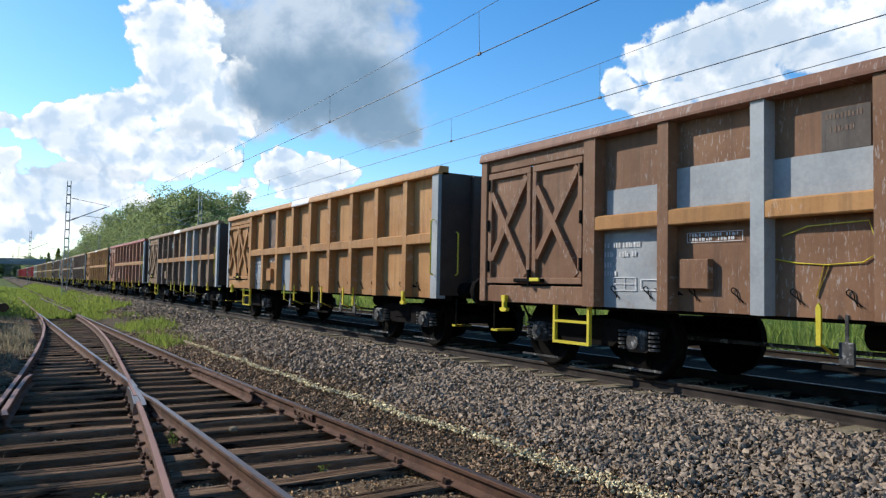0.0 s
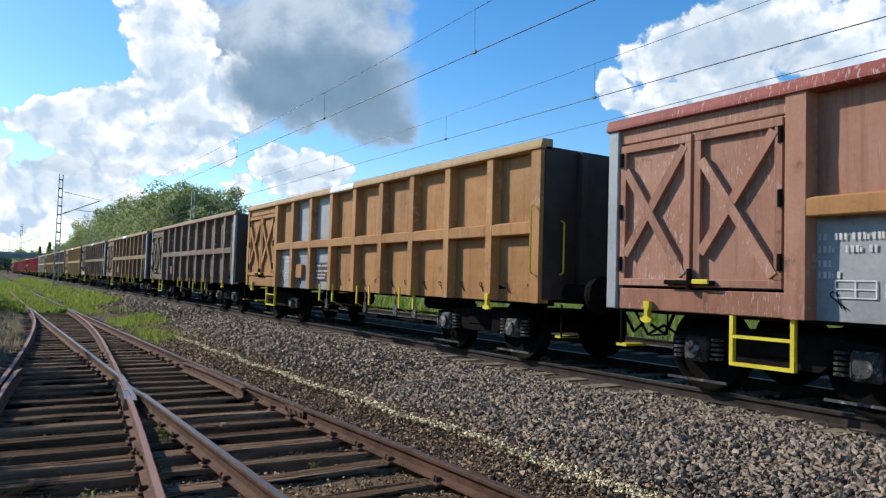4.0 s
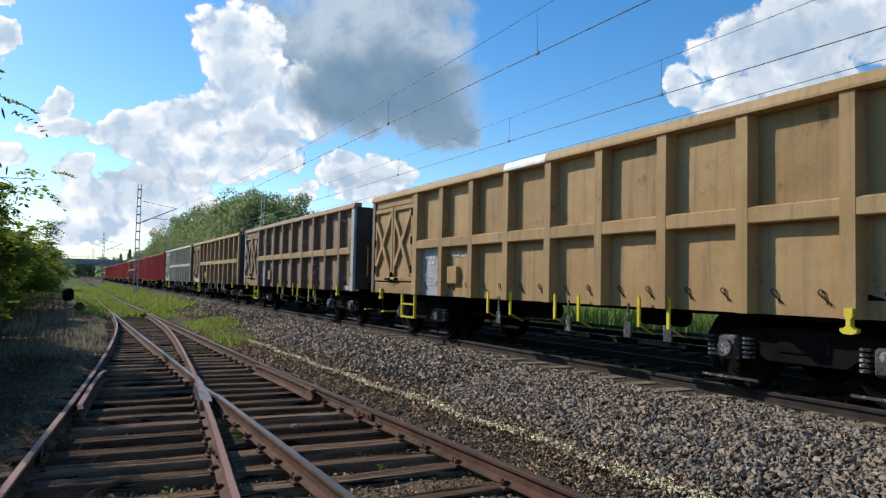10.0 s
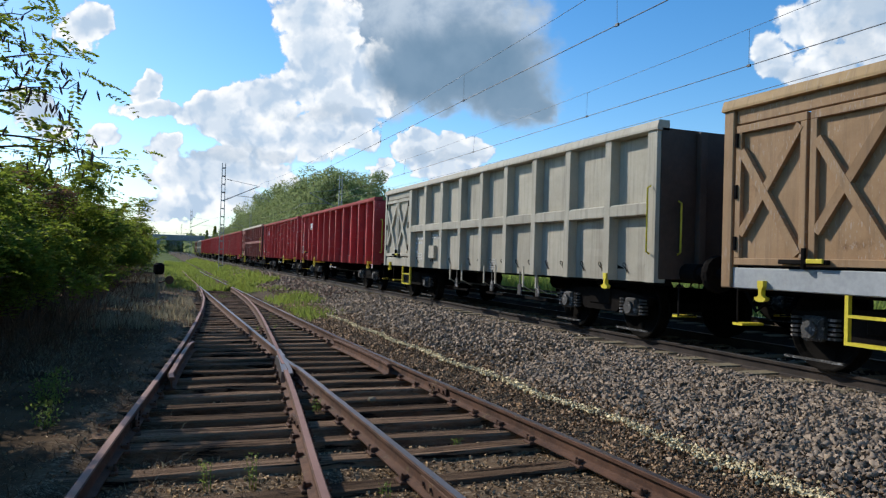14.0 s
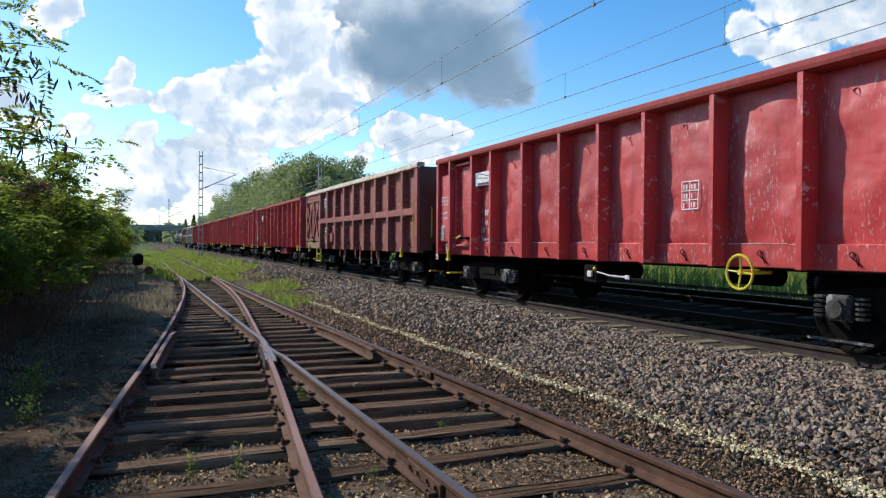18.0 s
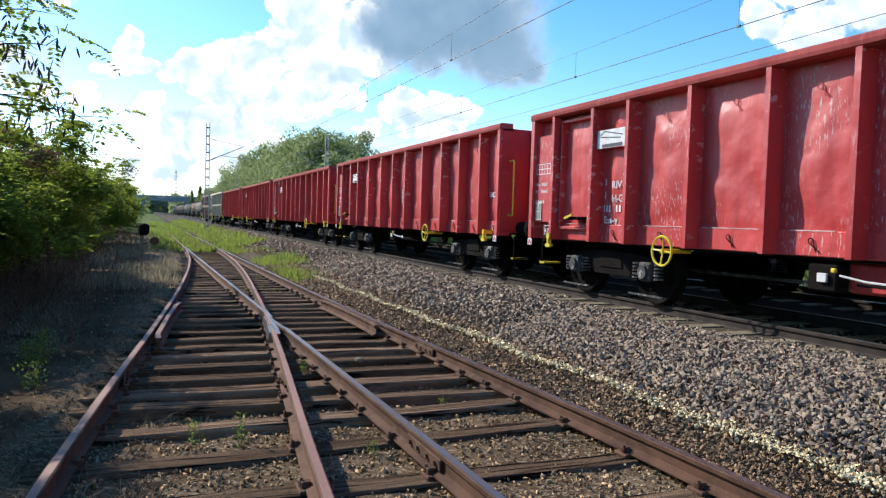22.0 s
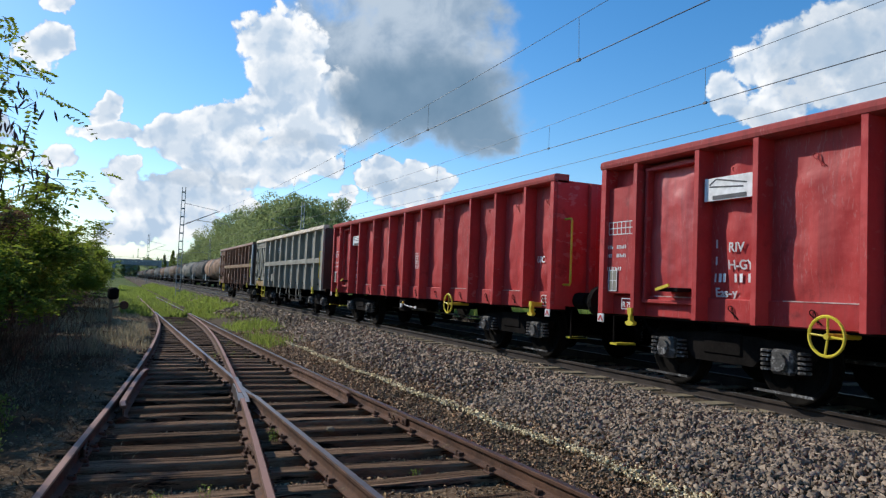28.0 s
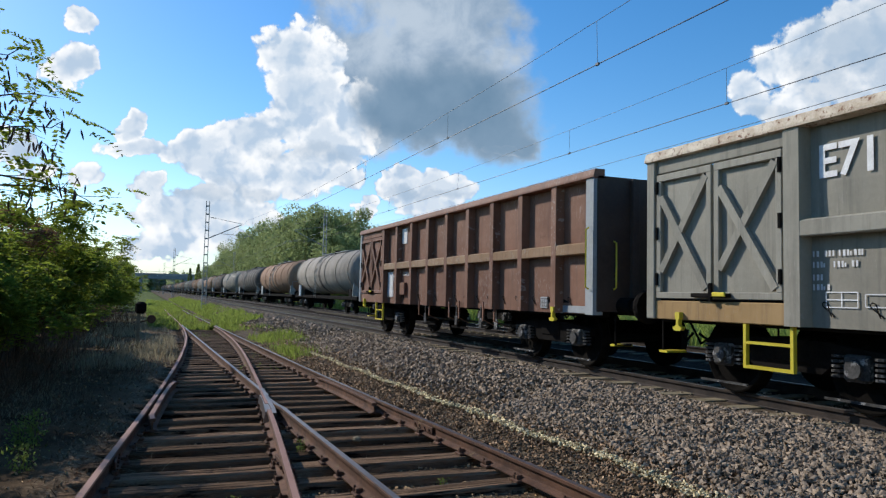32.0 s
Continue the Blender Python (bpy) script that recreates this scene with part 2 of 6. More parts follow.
def paint(name, base, worn, rust=(0.10, 0.045, 0.022), rough=0.62, bump=0.5, flakes=0.0, flake=(0.5, 0.45, 0.4), rusty=(0.58, 0.74)):
    """Weathered wagon paint: fading, dirt runs down the sheet, rust and flaked spots, dents."""
    mat = bpy.data.materials.new(name)
    mat.use_nodes = True
    tree = mat.node_tree
    tree.nodes.clear()
    node, put, calc, noise_of, ramp, mix = shader(tree.nodes, tree.links)
    where = node("ShaderNodeTexCoord").outputs["Object"]
    chance = node("ShaderNodeObjectInfo").outputs["Random"]
    off = node("ShaderNodeCombineXYZ")
    for sock in off.inputs:
        put(sock, calc("MULTIPLY", chance, 53.0))

    def mapped(sx, sy, sz):
        m = node("ShaderNodeMapping")
        put(m.inputs["Vector"], where)
        put(m.inputs["Location"], off.outputs[0])
        m.inputs["Scale"].default_value = (sx, sy, sz)
        return m.outputs[0]

    plain, runs, chips = mapped(1, 1, 1), mapped(1, 6, 0.35), mapped(1, 8, 1.9)
    broad = noise_of(plain, 0.9, 5.0, 0.6)
    fine = noise_of(plain, 24.0, 4.0, 0.65)
    col = mix(ramp(calc("ADD", calc("MULTIPLY", broad, 0.8), calc("MULTIPLY", fine, 0.25)), 0.30, 0.74), base, worn)
    dirt = ramp(noise_of(runs, 1.6, 6.0, 0.65), 0.46, 0.74)
    col = mix(calc("MULTIPLY", dirt, 0.5), col, tuple(0.35 * c + 0.03 for c in base))
    col = mix(calc("MULTIPLY", ramp(noise_of(plain, 2.3, 8.0, 0.7), *rusty), 0.75), col, rust)
    if flakes:
        col = mix(calc("MULTIPLY", ramp(noise_of(chips, 5.0, 4.0, 0.65), 0.585, 0.62), calc("MULTIPLY", ramp(noise_of(plain, 0.8, 3.0), 0.44, 0.60), flakes)), col, flake)
    hsv = node("ShaderNodeHueSaturation")
    put(hsv.inputs["Color"], col)
    put(hsv.inputs["Value"], calc("ADD", 0.82, calc("MULTIPLY", chance, 0.20)))
    bsdf = node("ShaderNodeBsdfPrincipled")
    put(bsdf.inputs["Base Color"], hsv.outputs[0])
    put(bsdf.inputs["Roughness"], calc("ADD", rough - 0.12, calc("MULTIPLY", fine, 0.3)))
    bsdf.inputs["Specular IOR Level"].default_value = 0.5 if rough < 0.45 else 0.2
    b = node("ShaderNodeBump")
    b.inputs["Strength"].default_value, b.inputs["Distance"].default_value = bump, 0.03
    put(b.inputs["Height"], calc("ADD", noise_of(plain, 3.0, 2.0, 0.4), calc("MULTIPLY", fine, 0.05)))
    put(bsdf.inputs["Normal"], b.outputs[0])
    put(node("ShaderNodeOutputMaterial").inputs[0], bsdf.outputs[0])
    return mat


MAIN_HEAD = surface("dull_rail_head", (0.07, 0.062, 0.058), (0.16, 0.145, 0.138), 3.0, 0.5, 0.5, 0.2, 50)
DARK_RAIL = surface("dark_main_rail", (0.014, 0.010, 0.008), (0.050, 0.036, 0.028), 4.0, 0.8, 0.0, 0.4, 50)
STEEL = surface("rail_steel", (0.13, 0.105, 0.10), (0.27, 0.235, 0.23), 1.5, 0.36, 0.8, 0.15, 60, (1, 0.2, 1))
RUST_STEEL = surface("rusty_rail", (0.052, 0.026, 0.017), (0.150, 0.074, 0.044), 4.0, 0.85, 0.0, 0.4, 50, spots=(0.16, 0.11, 0.06))
RUST_PALE = surface("rail_head_rusty", (0.20, 0.088, 0.058), (0.34, 0.172, 0.120), 2.0, 0.65, 0.0, 0.2, 70, (1, 0.3, 1))
OLD_WOOD = surface("tarred_oak", (0.080, 0.046, 0.027), (0.33, 0.212, 0.130), 1.6, 0.9, 0, 1.0, 26, (0.45, 11, 5), (0.012, 0.008, 0.006), 0.4, 0.04, spot_at=(0.52, 0.60), spot_scale=1.3)
CONCRETE = surface("sleeper_concrete", (0.13, 0.108, 0.072), (0.30, 0.25, 0.165), 3.0, 0.9, 0, 0.4, 60)
STONE = surface("ballast_stone", (0.134, 0.100, 0.072), (0.355, 0.276, 0.200), 9.0, 0.85, 0, 0.3, 60, vary=0.36, island=True, spots=(0.20, 0.135, 0.09), spot_at=(0.62, 0.72))
BROWN_STONE = surface("brown_dusty_stone", (0.100, 0.062, 0.036), (0.37, 0.245, 0.145), 9.0, 0.85, 0, 0.3, 60, vary=0.5, island=True)
GRIT = surface("dirty_gravel", (0.13, 0.083, 0.047), (0.56, 0.39, 0.225), 9.0, 0.9, 0, 0.4, 70, vary=0.5, island=True)
PALE_GRIT = surface("pale_yellow_gravel", (0.44, 0.35, 0.19), (0.80, 0.69, 0.44), 9.0, 0.9, 0, 0.3, 70, vary=0.3, island=True)
BALLAST_BED = surface("ballast_bed", (0.050, 0.038, 0.026), (0.150, 0.116, 0.080), 8.0, 0.95, 0, 1.0, 26, relief=0.05)
# the shade under the train is put into this near-black bed colour
SHADE_BED = surface("shade_dark_ballast", (0.008, 0.006, 0.005), (0.030, 0.023, 0.017), 8.0, 0.95, 0, 1.0, 26, relief=0.05)
SOIL = surface("soil_and_shaded_litter", (0.040, 0.025, 0.014), (0.165, 0.106, 0.061), 1.3, 0.95, 0, 1.0, 34, spots=(0.25, 0.185, 0.118), relief=0.04, spot_at=(0.50, 0.60), spot_scale=18.0, litter=((0.028, 0.018, 0.010), (0.13, 0.083, 0.046)))
FIELD = surface("rough_meadow", (0.05, 0.075, 0.020), (0.15, 0.18, 0.055), 0.12, 0.95, 0, 0.8, 3.0, spots=(0.24, 0.22, 0.09), relief=0.2)
GRASS = surface("fresh_grass", (0.075, 0.112, 0.020), (0.215, 0.265, 0.055), 3.0, 0.7, 0, 0, 10, vary=0.3, island=True, through_light=0.45)
DRY_GRASS = surface("dry_grass", (0.16, 0.13, 0.08), (0.36, 0.31, 0.20), 3.0, 0.8, 0, 0, 10, vary=0.3, island=True, through_light=0.25)
# yellow spots paint sunlit clumps into the leaf colour
LEAF = surface("robinia_leaf", (0.030, 0.058, 0.010), (0.165, 0.205, 0.026), 0.9, 0.75, 0, 0, 6, vary=0.45, island=True, through_light=0.6, spots=(0.42, 0.36, 0.035), spot_at=(0.54, 0.67))
# distance haze is put into this paler leaf colour
POPLAR_LEAF = surface("hazy_far_leaf", (0.135, 0.165, 0.072), (0.28, 0.325, 0.140), 0.25, 0.9, 0, 0, 4, vary=0.25, island=True, through_light=0.4)
POD = surface("dry_pod", (0.035, 0.022, 0.020), (0.12, 0.07, 0.06), 5, 0.7, 0, 0, 20, vary=0.3, island=True)
DEAD_LEAF = surface("withered_leaf", (0.085, 0.045, 0.028), (0.21, 0.12, 0.07), 3, 0.9, 0, 0, 12, vary=0.35, island=True, through_light=0.3)
DEAD_TWIG = surface("dead_twig", (0.085, 0.050, 0.030), (0.23, 0.145, 0.090), 5, 0.9, 0, 0, 20, vary=0.4, island=True)
BARK = surface("bark", (0.035, 0.027, 0.02), (0.13, 0.10, 0.075), 3.0, 0.95, 0, 0.8, 30, (4, 4, 0.6), relief=0.03)
GALVANISED = surface("galvanised_steel", (0.16, 0.175, 0.17), (0.30, 0.32, 0.31), 2.0, 0.6, 0.3, 0.1, 40)
WIRE = surface("wire", (0.02, 0.022, 0.024), (0.06, 0.06, 0.06), 2.0, 0.5, 0.4, 0, 40)
PORCELAIN = surface("brown_insulator", (0.06, 0.025, 0.015), (0.12, 0.05, 0.03), 4, 0.3, 0, 0, 30)
# underframe and wheels: soot, and the shade below the wagons, put into the colour
UNDERFRAME = surface("sooty_shaded_underframe", (0.005, 0.0045, 0.004), (0.019, 0.016, 0.014), 2.0, 0.9, 0.0, 0.3, 30)
# the pale spots paint small highlights onto the dusty steel
AXLE_BOX = surface("dusty_highlit_axle_box", (0.018, 0.017, 0.016), (0.10, 0.095, 0.088), 5.0, 0.8, 0.0, 0.3, 40, spots=(0.30, 0.29, 0.275), spot_at=(0.54, 0.62))
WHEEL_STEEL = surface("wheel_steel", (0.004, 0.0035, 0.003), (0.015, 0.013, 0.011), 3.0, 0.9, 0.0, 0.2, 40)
YELLOW = surface("yellow_enamel", (0.55, 0.42, 0.02), (0.78, 0.64, 0.05), 3.0, 0.45, 0, 0.1, 40, spots=(0.20, 0.13, 0.05), spot_at=(0.66, 0.76))
WHITE_PAINT = surface("white_lettering", (0.55, 0.53, 0.50), (0.80, 0.79, 0.77), 8.0, 0.6, 0, 0, 50)
BLACK_PAINT = surface("black_lettering", (0.02, 0.02, 0.022), (0.06, 0.06, 0.065), 8.0, 0.6, 0, 0, 50)
PRIMER = surface("pale_grey_primer", (0.26, 0.272, 0.272), (0.41, 0.42, 0.41), 1.2, 0.6, 0, 0.2, 20, spots=(0.30, 0.27, 0.24))
BRIDGE_CONCRETE = surface("bridge_concrete", (0.20, 0.21, 0.22), (0.34, 0.35, 0.36), 0.2, 0.9, 0, 0.2, 4)
SIGNAL_RUST = surface("rusty_signal", (0.05, 0.03, 0.022), (0.17, 0.09, 0.05), 6.0, 0.8, 0.1, 0.3, 40)

ORANGE = paint("faded_orange_brown", (0.40, 0.178, 0.056), (0.54, 0.285, 0.108), flakes=0.6, flake=(0.52, 0.40, 0.30))
SALMON = paint("salmon_rust", (0.36, 0.150, 0.085), (0.47, 0.25, 0.165), flakes=0.7, flake=(0.55, 0.46, 0.40))
BROWN = paint("dusty_brown", (0.262, 0.145, 0.070), (0.365, 0.237, 0.135), flakes=0.6)
GREY_BROWN = paint("grey_brown", (0.172, 0.108, 0.072), (0.262, 0.178, 0.126), flakes=0.9)
OCHRE = paint("golden_brown", (0.30, 0.172, 0.080), (0.40, 0.256, 0.138), flakes=0.4)
TAN = paint("tan_ochre", (0.38, 0.228, 0.088), (0.48, 0.312, 0.142), flakes=0.25)
BEIGE = paint("beige_grey", (0.42, 0.375, 0.285), (0.54, 0.49, 0.38), flakes=0.2, rusty=(0.68, 0.82))
GREY = paint("pale_grey_enamel", (0.265, 0.243, 0.19), (0.36, 0.332, 0.265), flakes=0.2, rusty=(0.68, 0.82))
RUST_RED = paint("oxide_red", (0.27, 0.062, 0.047), (0.37, 0.115, 0.088), flakes=0.85, flake=(0.50, 0.36, 0.32))
RED = paint("traffic_red", (0.52, 0.034, 0.034), (0.62, 0.066, 0.060), rust=(0.22, 0.02, 0.02), rough=0.40, bump=1.0, flakes=0.25, flake=(0.60, 0.30, 0.26), rusty=(0.66, 0.82))
FLAKY_RED = paint("flaking_red", (0.53, 0.037, 0.036), (0.63, 0.070, 0.064), rust=(0.22, 0.02, 0.02), rough=0.40, bump=1.0, flakes=0.95, flake=(0.64, 0.42, 0.38), rusty=(0.66, 0.82))
DARK_RED = paint("dull_red", (0.46, 0.035, 0.034), (0.56, 0.068, 0.062), rust=(0.15, 0.02, 0.02), rough=0.5, bump=1.0, flakes=0.35, flake=(0.52, 0.26, 0.23))
DARK_BROWN = paint("dark_earth_brown", (0.20, 0.094, 0.046), (0.30, 0.160, 0.088), flakes=0.5)
DEEP_BROWN = paint("red_brown", (0.185, 0.082, 0.048), (0.275, 0.14, 0.088), flakes=0.5)
RED_RIM = paint("dull_red_rim", (0.34, 0.055, 0.050), (0.44, 0.10, 0.088), rust=(0.15, 0.03, 0.025), rough=0.9, flakes=0.3, flake=(0.5, 0.3, 0.27))
# end walls face away from the sun; their shade is in this darker paint
SHADED_END = paint("shaded_end", (0.060, 0.040, 0.030), (0.12, 0.082, 0.060))
RIM_CREAM = surface("worn_cream_rim", (0.36, 0.26, 0.17), (0.66, 0.57, 0.44), 4.0, 0.7, 0, 0.3, 40, spots=(0.17, 0.075, 0.038), spot_at=(0.55, 0.62), spot_scale=3.5)
# sill ledge: wear and a bright highlight line, both given by this pale colour
WORN_GLINT = surface("worn_glint_edge", (0.34, 0.14, 0.12), (0.66, 0.55, 0.50), 6.0, 0.7, 0, 0.2, 40)
TANK_GREY = paint("tank_grey", (0.23, 0.195, 0.155), (0.38, 0.33, 0.275), rust=(0.06, 0.04, 0.03), rough=0.8)
TANK_RUST = paint("tank_rust", (0.25, 0.135, 0.078), (0.38, 0.235, 0.150), rough=0.8)
TANK_DARK = paint("tank_black", (0.075, 0.062, 0.052), (0.18, 0.150, 0.125), rust=(0.03, 0.025, 0.02), rough=0.8)

# ---- mesh helpers ----
class Shape:
    """Collects vertices and faces of one mesh."""

    def __init__(self):
        self.v, self.f = [], []

    def add(self, verts, faces):
        n = len(self.v)
        self.v.extend([tuple(p) for p in verts])
        self.f.extend([tuple(i + n for i in f) for f in faces])
        return self

    def box(self, x0, x1, y0, y1, z0, z1, c=0.0):
        """A box, its edges cut by c."""
        if c <= 0:
            return self.add([(x, y, z) for x in (x0, x1) for y in (y0, y1) for z in (z0, z1)],
                            [(0, 1, 3, 2), (4, 6, 7, 5), (0, 4, 5, 1), (2, 3, 7, 6), (0, 2, 6, 4), (1, 5, 7, 3)])
        b = bmesh.new()
        bmesh.ops.create_cube(b, size=1, matrix=Matrix.LocRotScale(((x0 + x1) / 2, (y0 + y1) / 2, (z0 + z1) / 2), None, (abs(x1 - x0), abs(y1 - y0), abs(z1 - z0))))
        bmesh.ops.bevel(b, geom=b.edges[:], offset=c, segments=1, affect="EDGES", profile=0.5)
        b.verts.index_update()
        self.add([p.co for p in b.verts], [[p.index for p in f.verts] for f in b.faces])
        b.free()
        return self

    def tube(self, path, radii, n=8, caps=True):
        """A round tube along points."""
        path = [Vector(p) for p in path]
        if not isinstance(radii, (list, tuple)):
            radii = [radii] * len(path)
        rings = []
        for i, p in enumerate(path):
            d = (path[min(i + 1, len(path) - 1)] - path[max(i - 1, 0)]).normalized()
            a = d.orthogonal().normalized() if i == 0 else (rings[-1][1] - d * rings[-1][1].dot(d)).normalized()
            rings.append((p, a, d.cross(a)))
        verts = [p + float(r) * (math.cos(2 * math.pi * k / n) * a + math.sin(2 * math.pi * k / n) * b) for (p, a, b), r in zip(rings, radii) for k in range(n)]
        faces = [(i * n + k, i * n + (k + 1) % n, (i + 1) * n + (k + 1) % n, (i + 1) * n + k) for i in range(len(path) - 1) for k in range(n)]
        if caps:
            faces += [tuple(range(n - 1, -1, -1)), tuple(range((len(path) - 1) * n, len(path) * n))]
        return self.add(verts, faces)

    def sweep(self, profile, path):
        """A profile (across, up) swept along a path of (x, y, z), kept upright; closed at both ends."""
        n, verts = len(profile), []
        for i, p in enumerate(path):
            a, b = path[max(i - 1, 0)], path[min(i + 1, len(path) - 1)]
            d = Vector((b[0] - a[0], b[1] - a[1], 0)).normalized()
            verts += [(p[0] + d.y * s, p[1] - d.x * s, p[2] + h) for s, h in profile]
        faces = [(i * n + k, i * n + (k + 1) % n, (i + 1) * n + (k + 1) % n, (i + 1) * n + k) for i in range(len(path) - 1) for k in range(n)]
        return self.add(verts, faces + [tuple(range(n - 1, -1, -1)), tuple(range((len(path) - 1) * n, len(path) * n))])

    def bar(self, p, q, w, h, side=(1, 0, 0)):
        """A flat bar from p to q; w along side, h across."""
        p, q, s = Vector(p), Vector(q), Vector(side).normalized()
        u = (q - p).normalized().cross(s).normalized()
        verts = [e + s * a * w / 2 + u * b * h / 2 for e in (p, q) for a, b in ((-1, -1), (1, -1), (1, 1), (-1, 1))]
        return self.add(verts, [(0, 3, 2, 1), (4, 5, 6, 7), (0, 1, 5, 4), (1, 2, 6, 5), (2, 3, 7, 6), (3, 0, 4, 7)])

    def mesh(self, name, mat, smooth=False):
        m = bpy.data.meshes.new(name)
        m.from_pydata(self.v, [], self.f)
        m.materials.append(mat)
        if smooth:
            m.shade_smooth()
        return m


def thing(name, label, category, at=(0, 0, 0), group="", kind=""):
    ob = new(name)
    ob.location = at
    return tagged(ob, label, category, group, kind)


def part(name, shape, mat, parent, label="", smooth=False):
    """One mesh object under a thing or a part; shape is a Shape or a mesh that is shared."""
    ob = new(name, shape if isinstance(shape, bpy.types.Mesh) else shape.mesh(name, mat, smooth))
    ob.parent = parent
    return tagged(ob, label)


def recolour(ob, mat):
    ob.material_slots[0].link = "OBJECT"
    ob.material_slots[0].material = mat


def cloud_mesh(name, verts, faces, mat):
    """A mesh from numpy arrays of vertices and equal-sided faces."""
    m = bpy.data.meshes.new(name)
    k = faces.shape[1]
    m.vertices.add(len(verts))
    m.vertices.foreach_set("co", np.asarray(verts, np.float32).ravel())
    m.loops.add(faces.size)
    m.loops.foreach_set("vertex_index", faces.astype(np.int32).ravel())
    m.polygons.add(len(faces))
    m.polygons.foreach_set("loop_start", np.arange(0, faces.size, k, dtype=np.int32))
    m.update(calc_edges=True)
    m.materials.append(mat)
    return m


rng = np.random.default_rng(7)


def sink(y):
    """The siding falls gently away from the eye."""
    return -0.005 * min(max(y, 0.0), 60.0)


def glide(points, y):
    """x at y along a bent line of (y, x), smoothly."""
    ys, xs = [p[0] for p in points], [p[1] for p in points]
    return float(np.mean([np.interp(y + d, ys, xs) for d in (-1.2, -0.6, 0, 0.6, 1.2)]))


# ---- the plan: x to the right, y along the line, z up from the siding's rail head by the eye ----
MAIN_X, SECOND_X, RAIL_Z = 7.6, 11.7, 0.40
RAIL_A = [(-12, -1.75), (-4, -1.18), (2, -0.74), (4.6, -0.52), (6.2, -0.36), (10.5, 0.11), (14, 0.46), (17.6, 0.78), (22, 1.12), (26.8, 1.41), (33, 1.61), (40, 1.68), (60, 1.70), (400, 1.70)]
RAIL_B = [(-12, -0.30), (-4, 0.26), (2, 0.75), (4, 0.95), (5.5, 1.11), (7.5, 1.35), (9.9, 1.60), (12.6, 1.86), (17.9, 2.32), (21, 2.56), (25.6, 2.83), (31, 3.02), (37, 3.12)]
RAIL_C = [(-12, 1.86), (3, 1.83), (5.6, 1.82), (8.1, 1.80), (10.5, 1.78), (14, 1.77), (20, 1.75), (30, 1.72), (38, 1.70)]
RAIL_D = [(-12, 3.46), (3, 3.40), (5.3, 3.37), (9, 3.27), (14, 3.20), (22, 3.18), (31, 3.19), (43, 3.20), (60, 3.20), (400, 3.20)]


# ---- ground and embankment ----
def ground_height(x, y):
    near = np.clip((6.6 - y) / 1.6, 0, 1)
    z = -0.275 + 0.065 * near - 0.005 * np.clip(y, 0, 60)
    lump = 0.03 * np.sin(x * 2.1 + 0.7 * y) * np.sin(1.3 * y - x) + 0.05 * np.sin(0.31 * y + x)
    bank = np.clip((np.interp(y, [p[0] for p in RAIL_A], [p[1] for p in RAIL_A]) - 0.10 - x) / 0.22, 0, 1)
    left = np.clip((-1.2 - x) / 3.0, 0, 1)
    z = z + bank * (0.115 - 0.05 * near) + left * (0.14 + 1.6 * lump) + 0.012 * np.sin(9 * x + 3 * y) * np.cos(7 * y)
    z = z - 0.015 * np.clip((x - np.interp(y, [p[0] for p in RAIL_D], [p[1] for p in RAIL_D]) - 0.12) / 0.4, 0, 1)
    right = np.clip((x - 14.5) / 3, 0, 1)
    return z - 0.2 * right + right * lump


def make_ground():
    xs = np.concatenate([-np.geomspace(2500, 9, 22), np.linspace(-8, 5.2, 67), np.linspace(5.8, 24, 20), np.geomspace(26, 2500, 22)])
    ys = np.concatenate([-np.geomspace(2500, 12, 18), np.linspace(-10, 30, 120), np.linspace(31, 90, 50), np.geomspace(95, 3500, 34)])
    gx, gy = np.meshgrid(xs, ys)
    verts = np.stack([gx, gy, ground_height(gx, gy)], -1).reshape(-1, 3)
    i, j = np.meshgrid(np.arange(len(xs) - 1), np.arange(len(ys) - 1))
    a = (j * len(xs) + i).ravel()
    faces = np.stack([a, a + 1, a + 1 + len(xs), a + len(xs)], 1)
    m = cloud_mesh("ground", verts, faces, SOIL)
    m.materials.append(FIELD)
    mid = verts[faces].mean(1)
    far = (np.abs(mid[:, 0] - 1) > 12) | (mid[:, 1] > 70) | (mid[:, 1] < -30)
    m.polygons.foreach_set("material_index", far.astype(np.int32))
    m.shade_smooth()
    tagged(new("ground", m), "bare brown soil with gravel, meadow farther off", "ground", kind="structure")


make_ground()
BED_LINE = [(MAIN_X, y, RAIL_Z - 0.03) for y in (-90, -30, 0, 30, 90, 300, 900, 2400)]
bed = Shape().sweep([(-4.0, -0.75), (-2.05, -0.13), (-1.8, -0.115), (-0.84, -0.115), (-0.84, -0.9)], BED_LINE)
tagged(new("ballast_bed", bed.mesh("ballast_bed", BALLAST_BED)), "raised bed of crushed stone beside the main line", "embankment", kind="structure")
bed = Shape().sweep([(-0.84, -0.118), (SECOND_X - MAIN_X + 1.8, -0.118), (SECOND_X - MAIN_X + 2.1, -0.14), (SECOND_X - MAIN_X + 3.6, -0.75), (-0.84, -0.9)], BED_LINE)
tagged(new("track_bed", bed.mesh("track_bed", SHADE_BED)), "near-black ballast under the two tracks, the train's shade in its colour", "track bed", kind="structure")


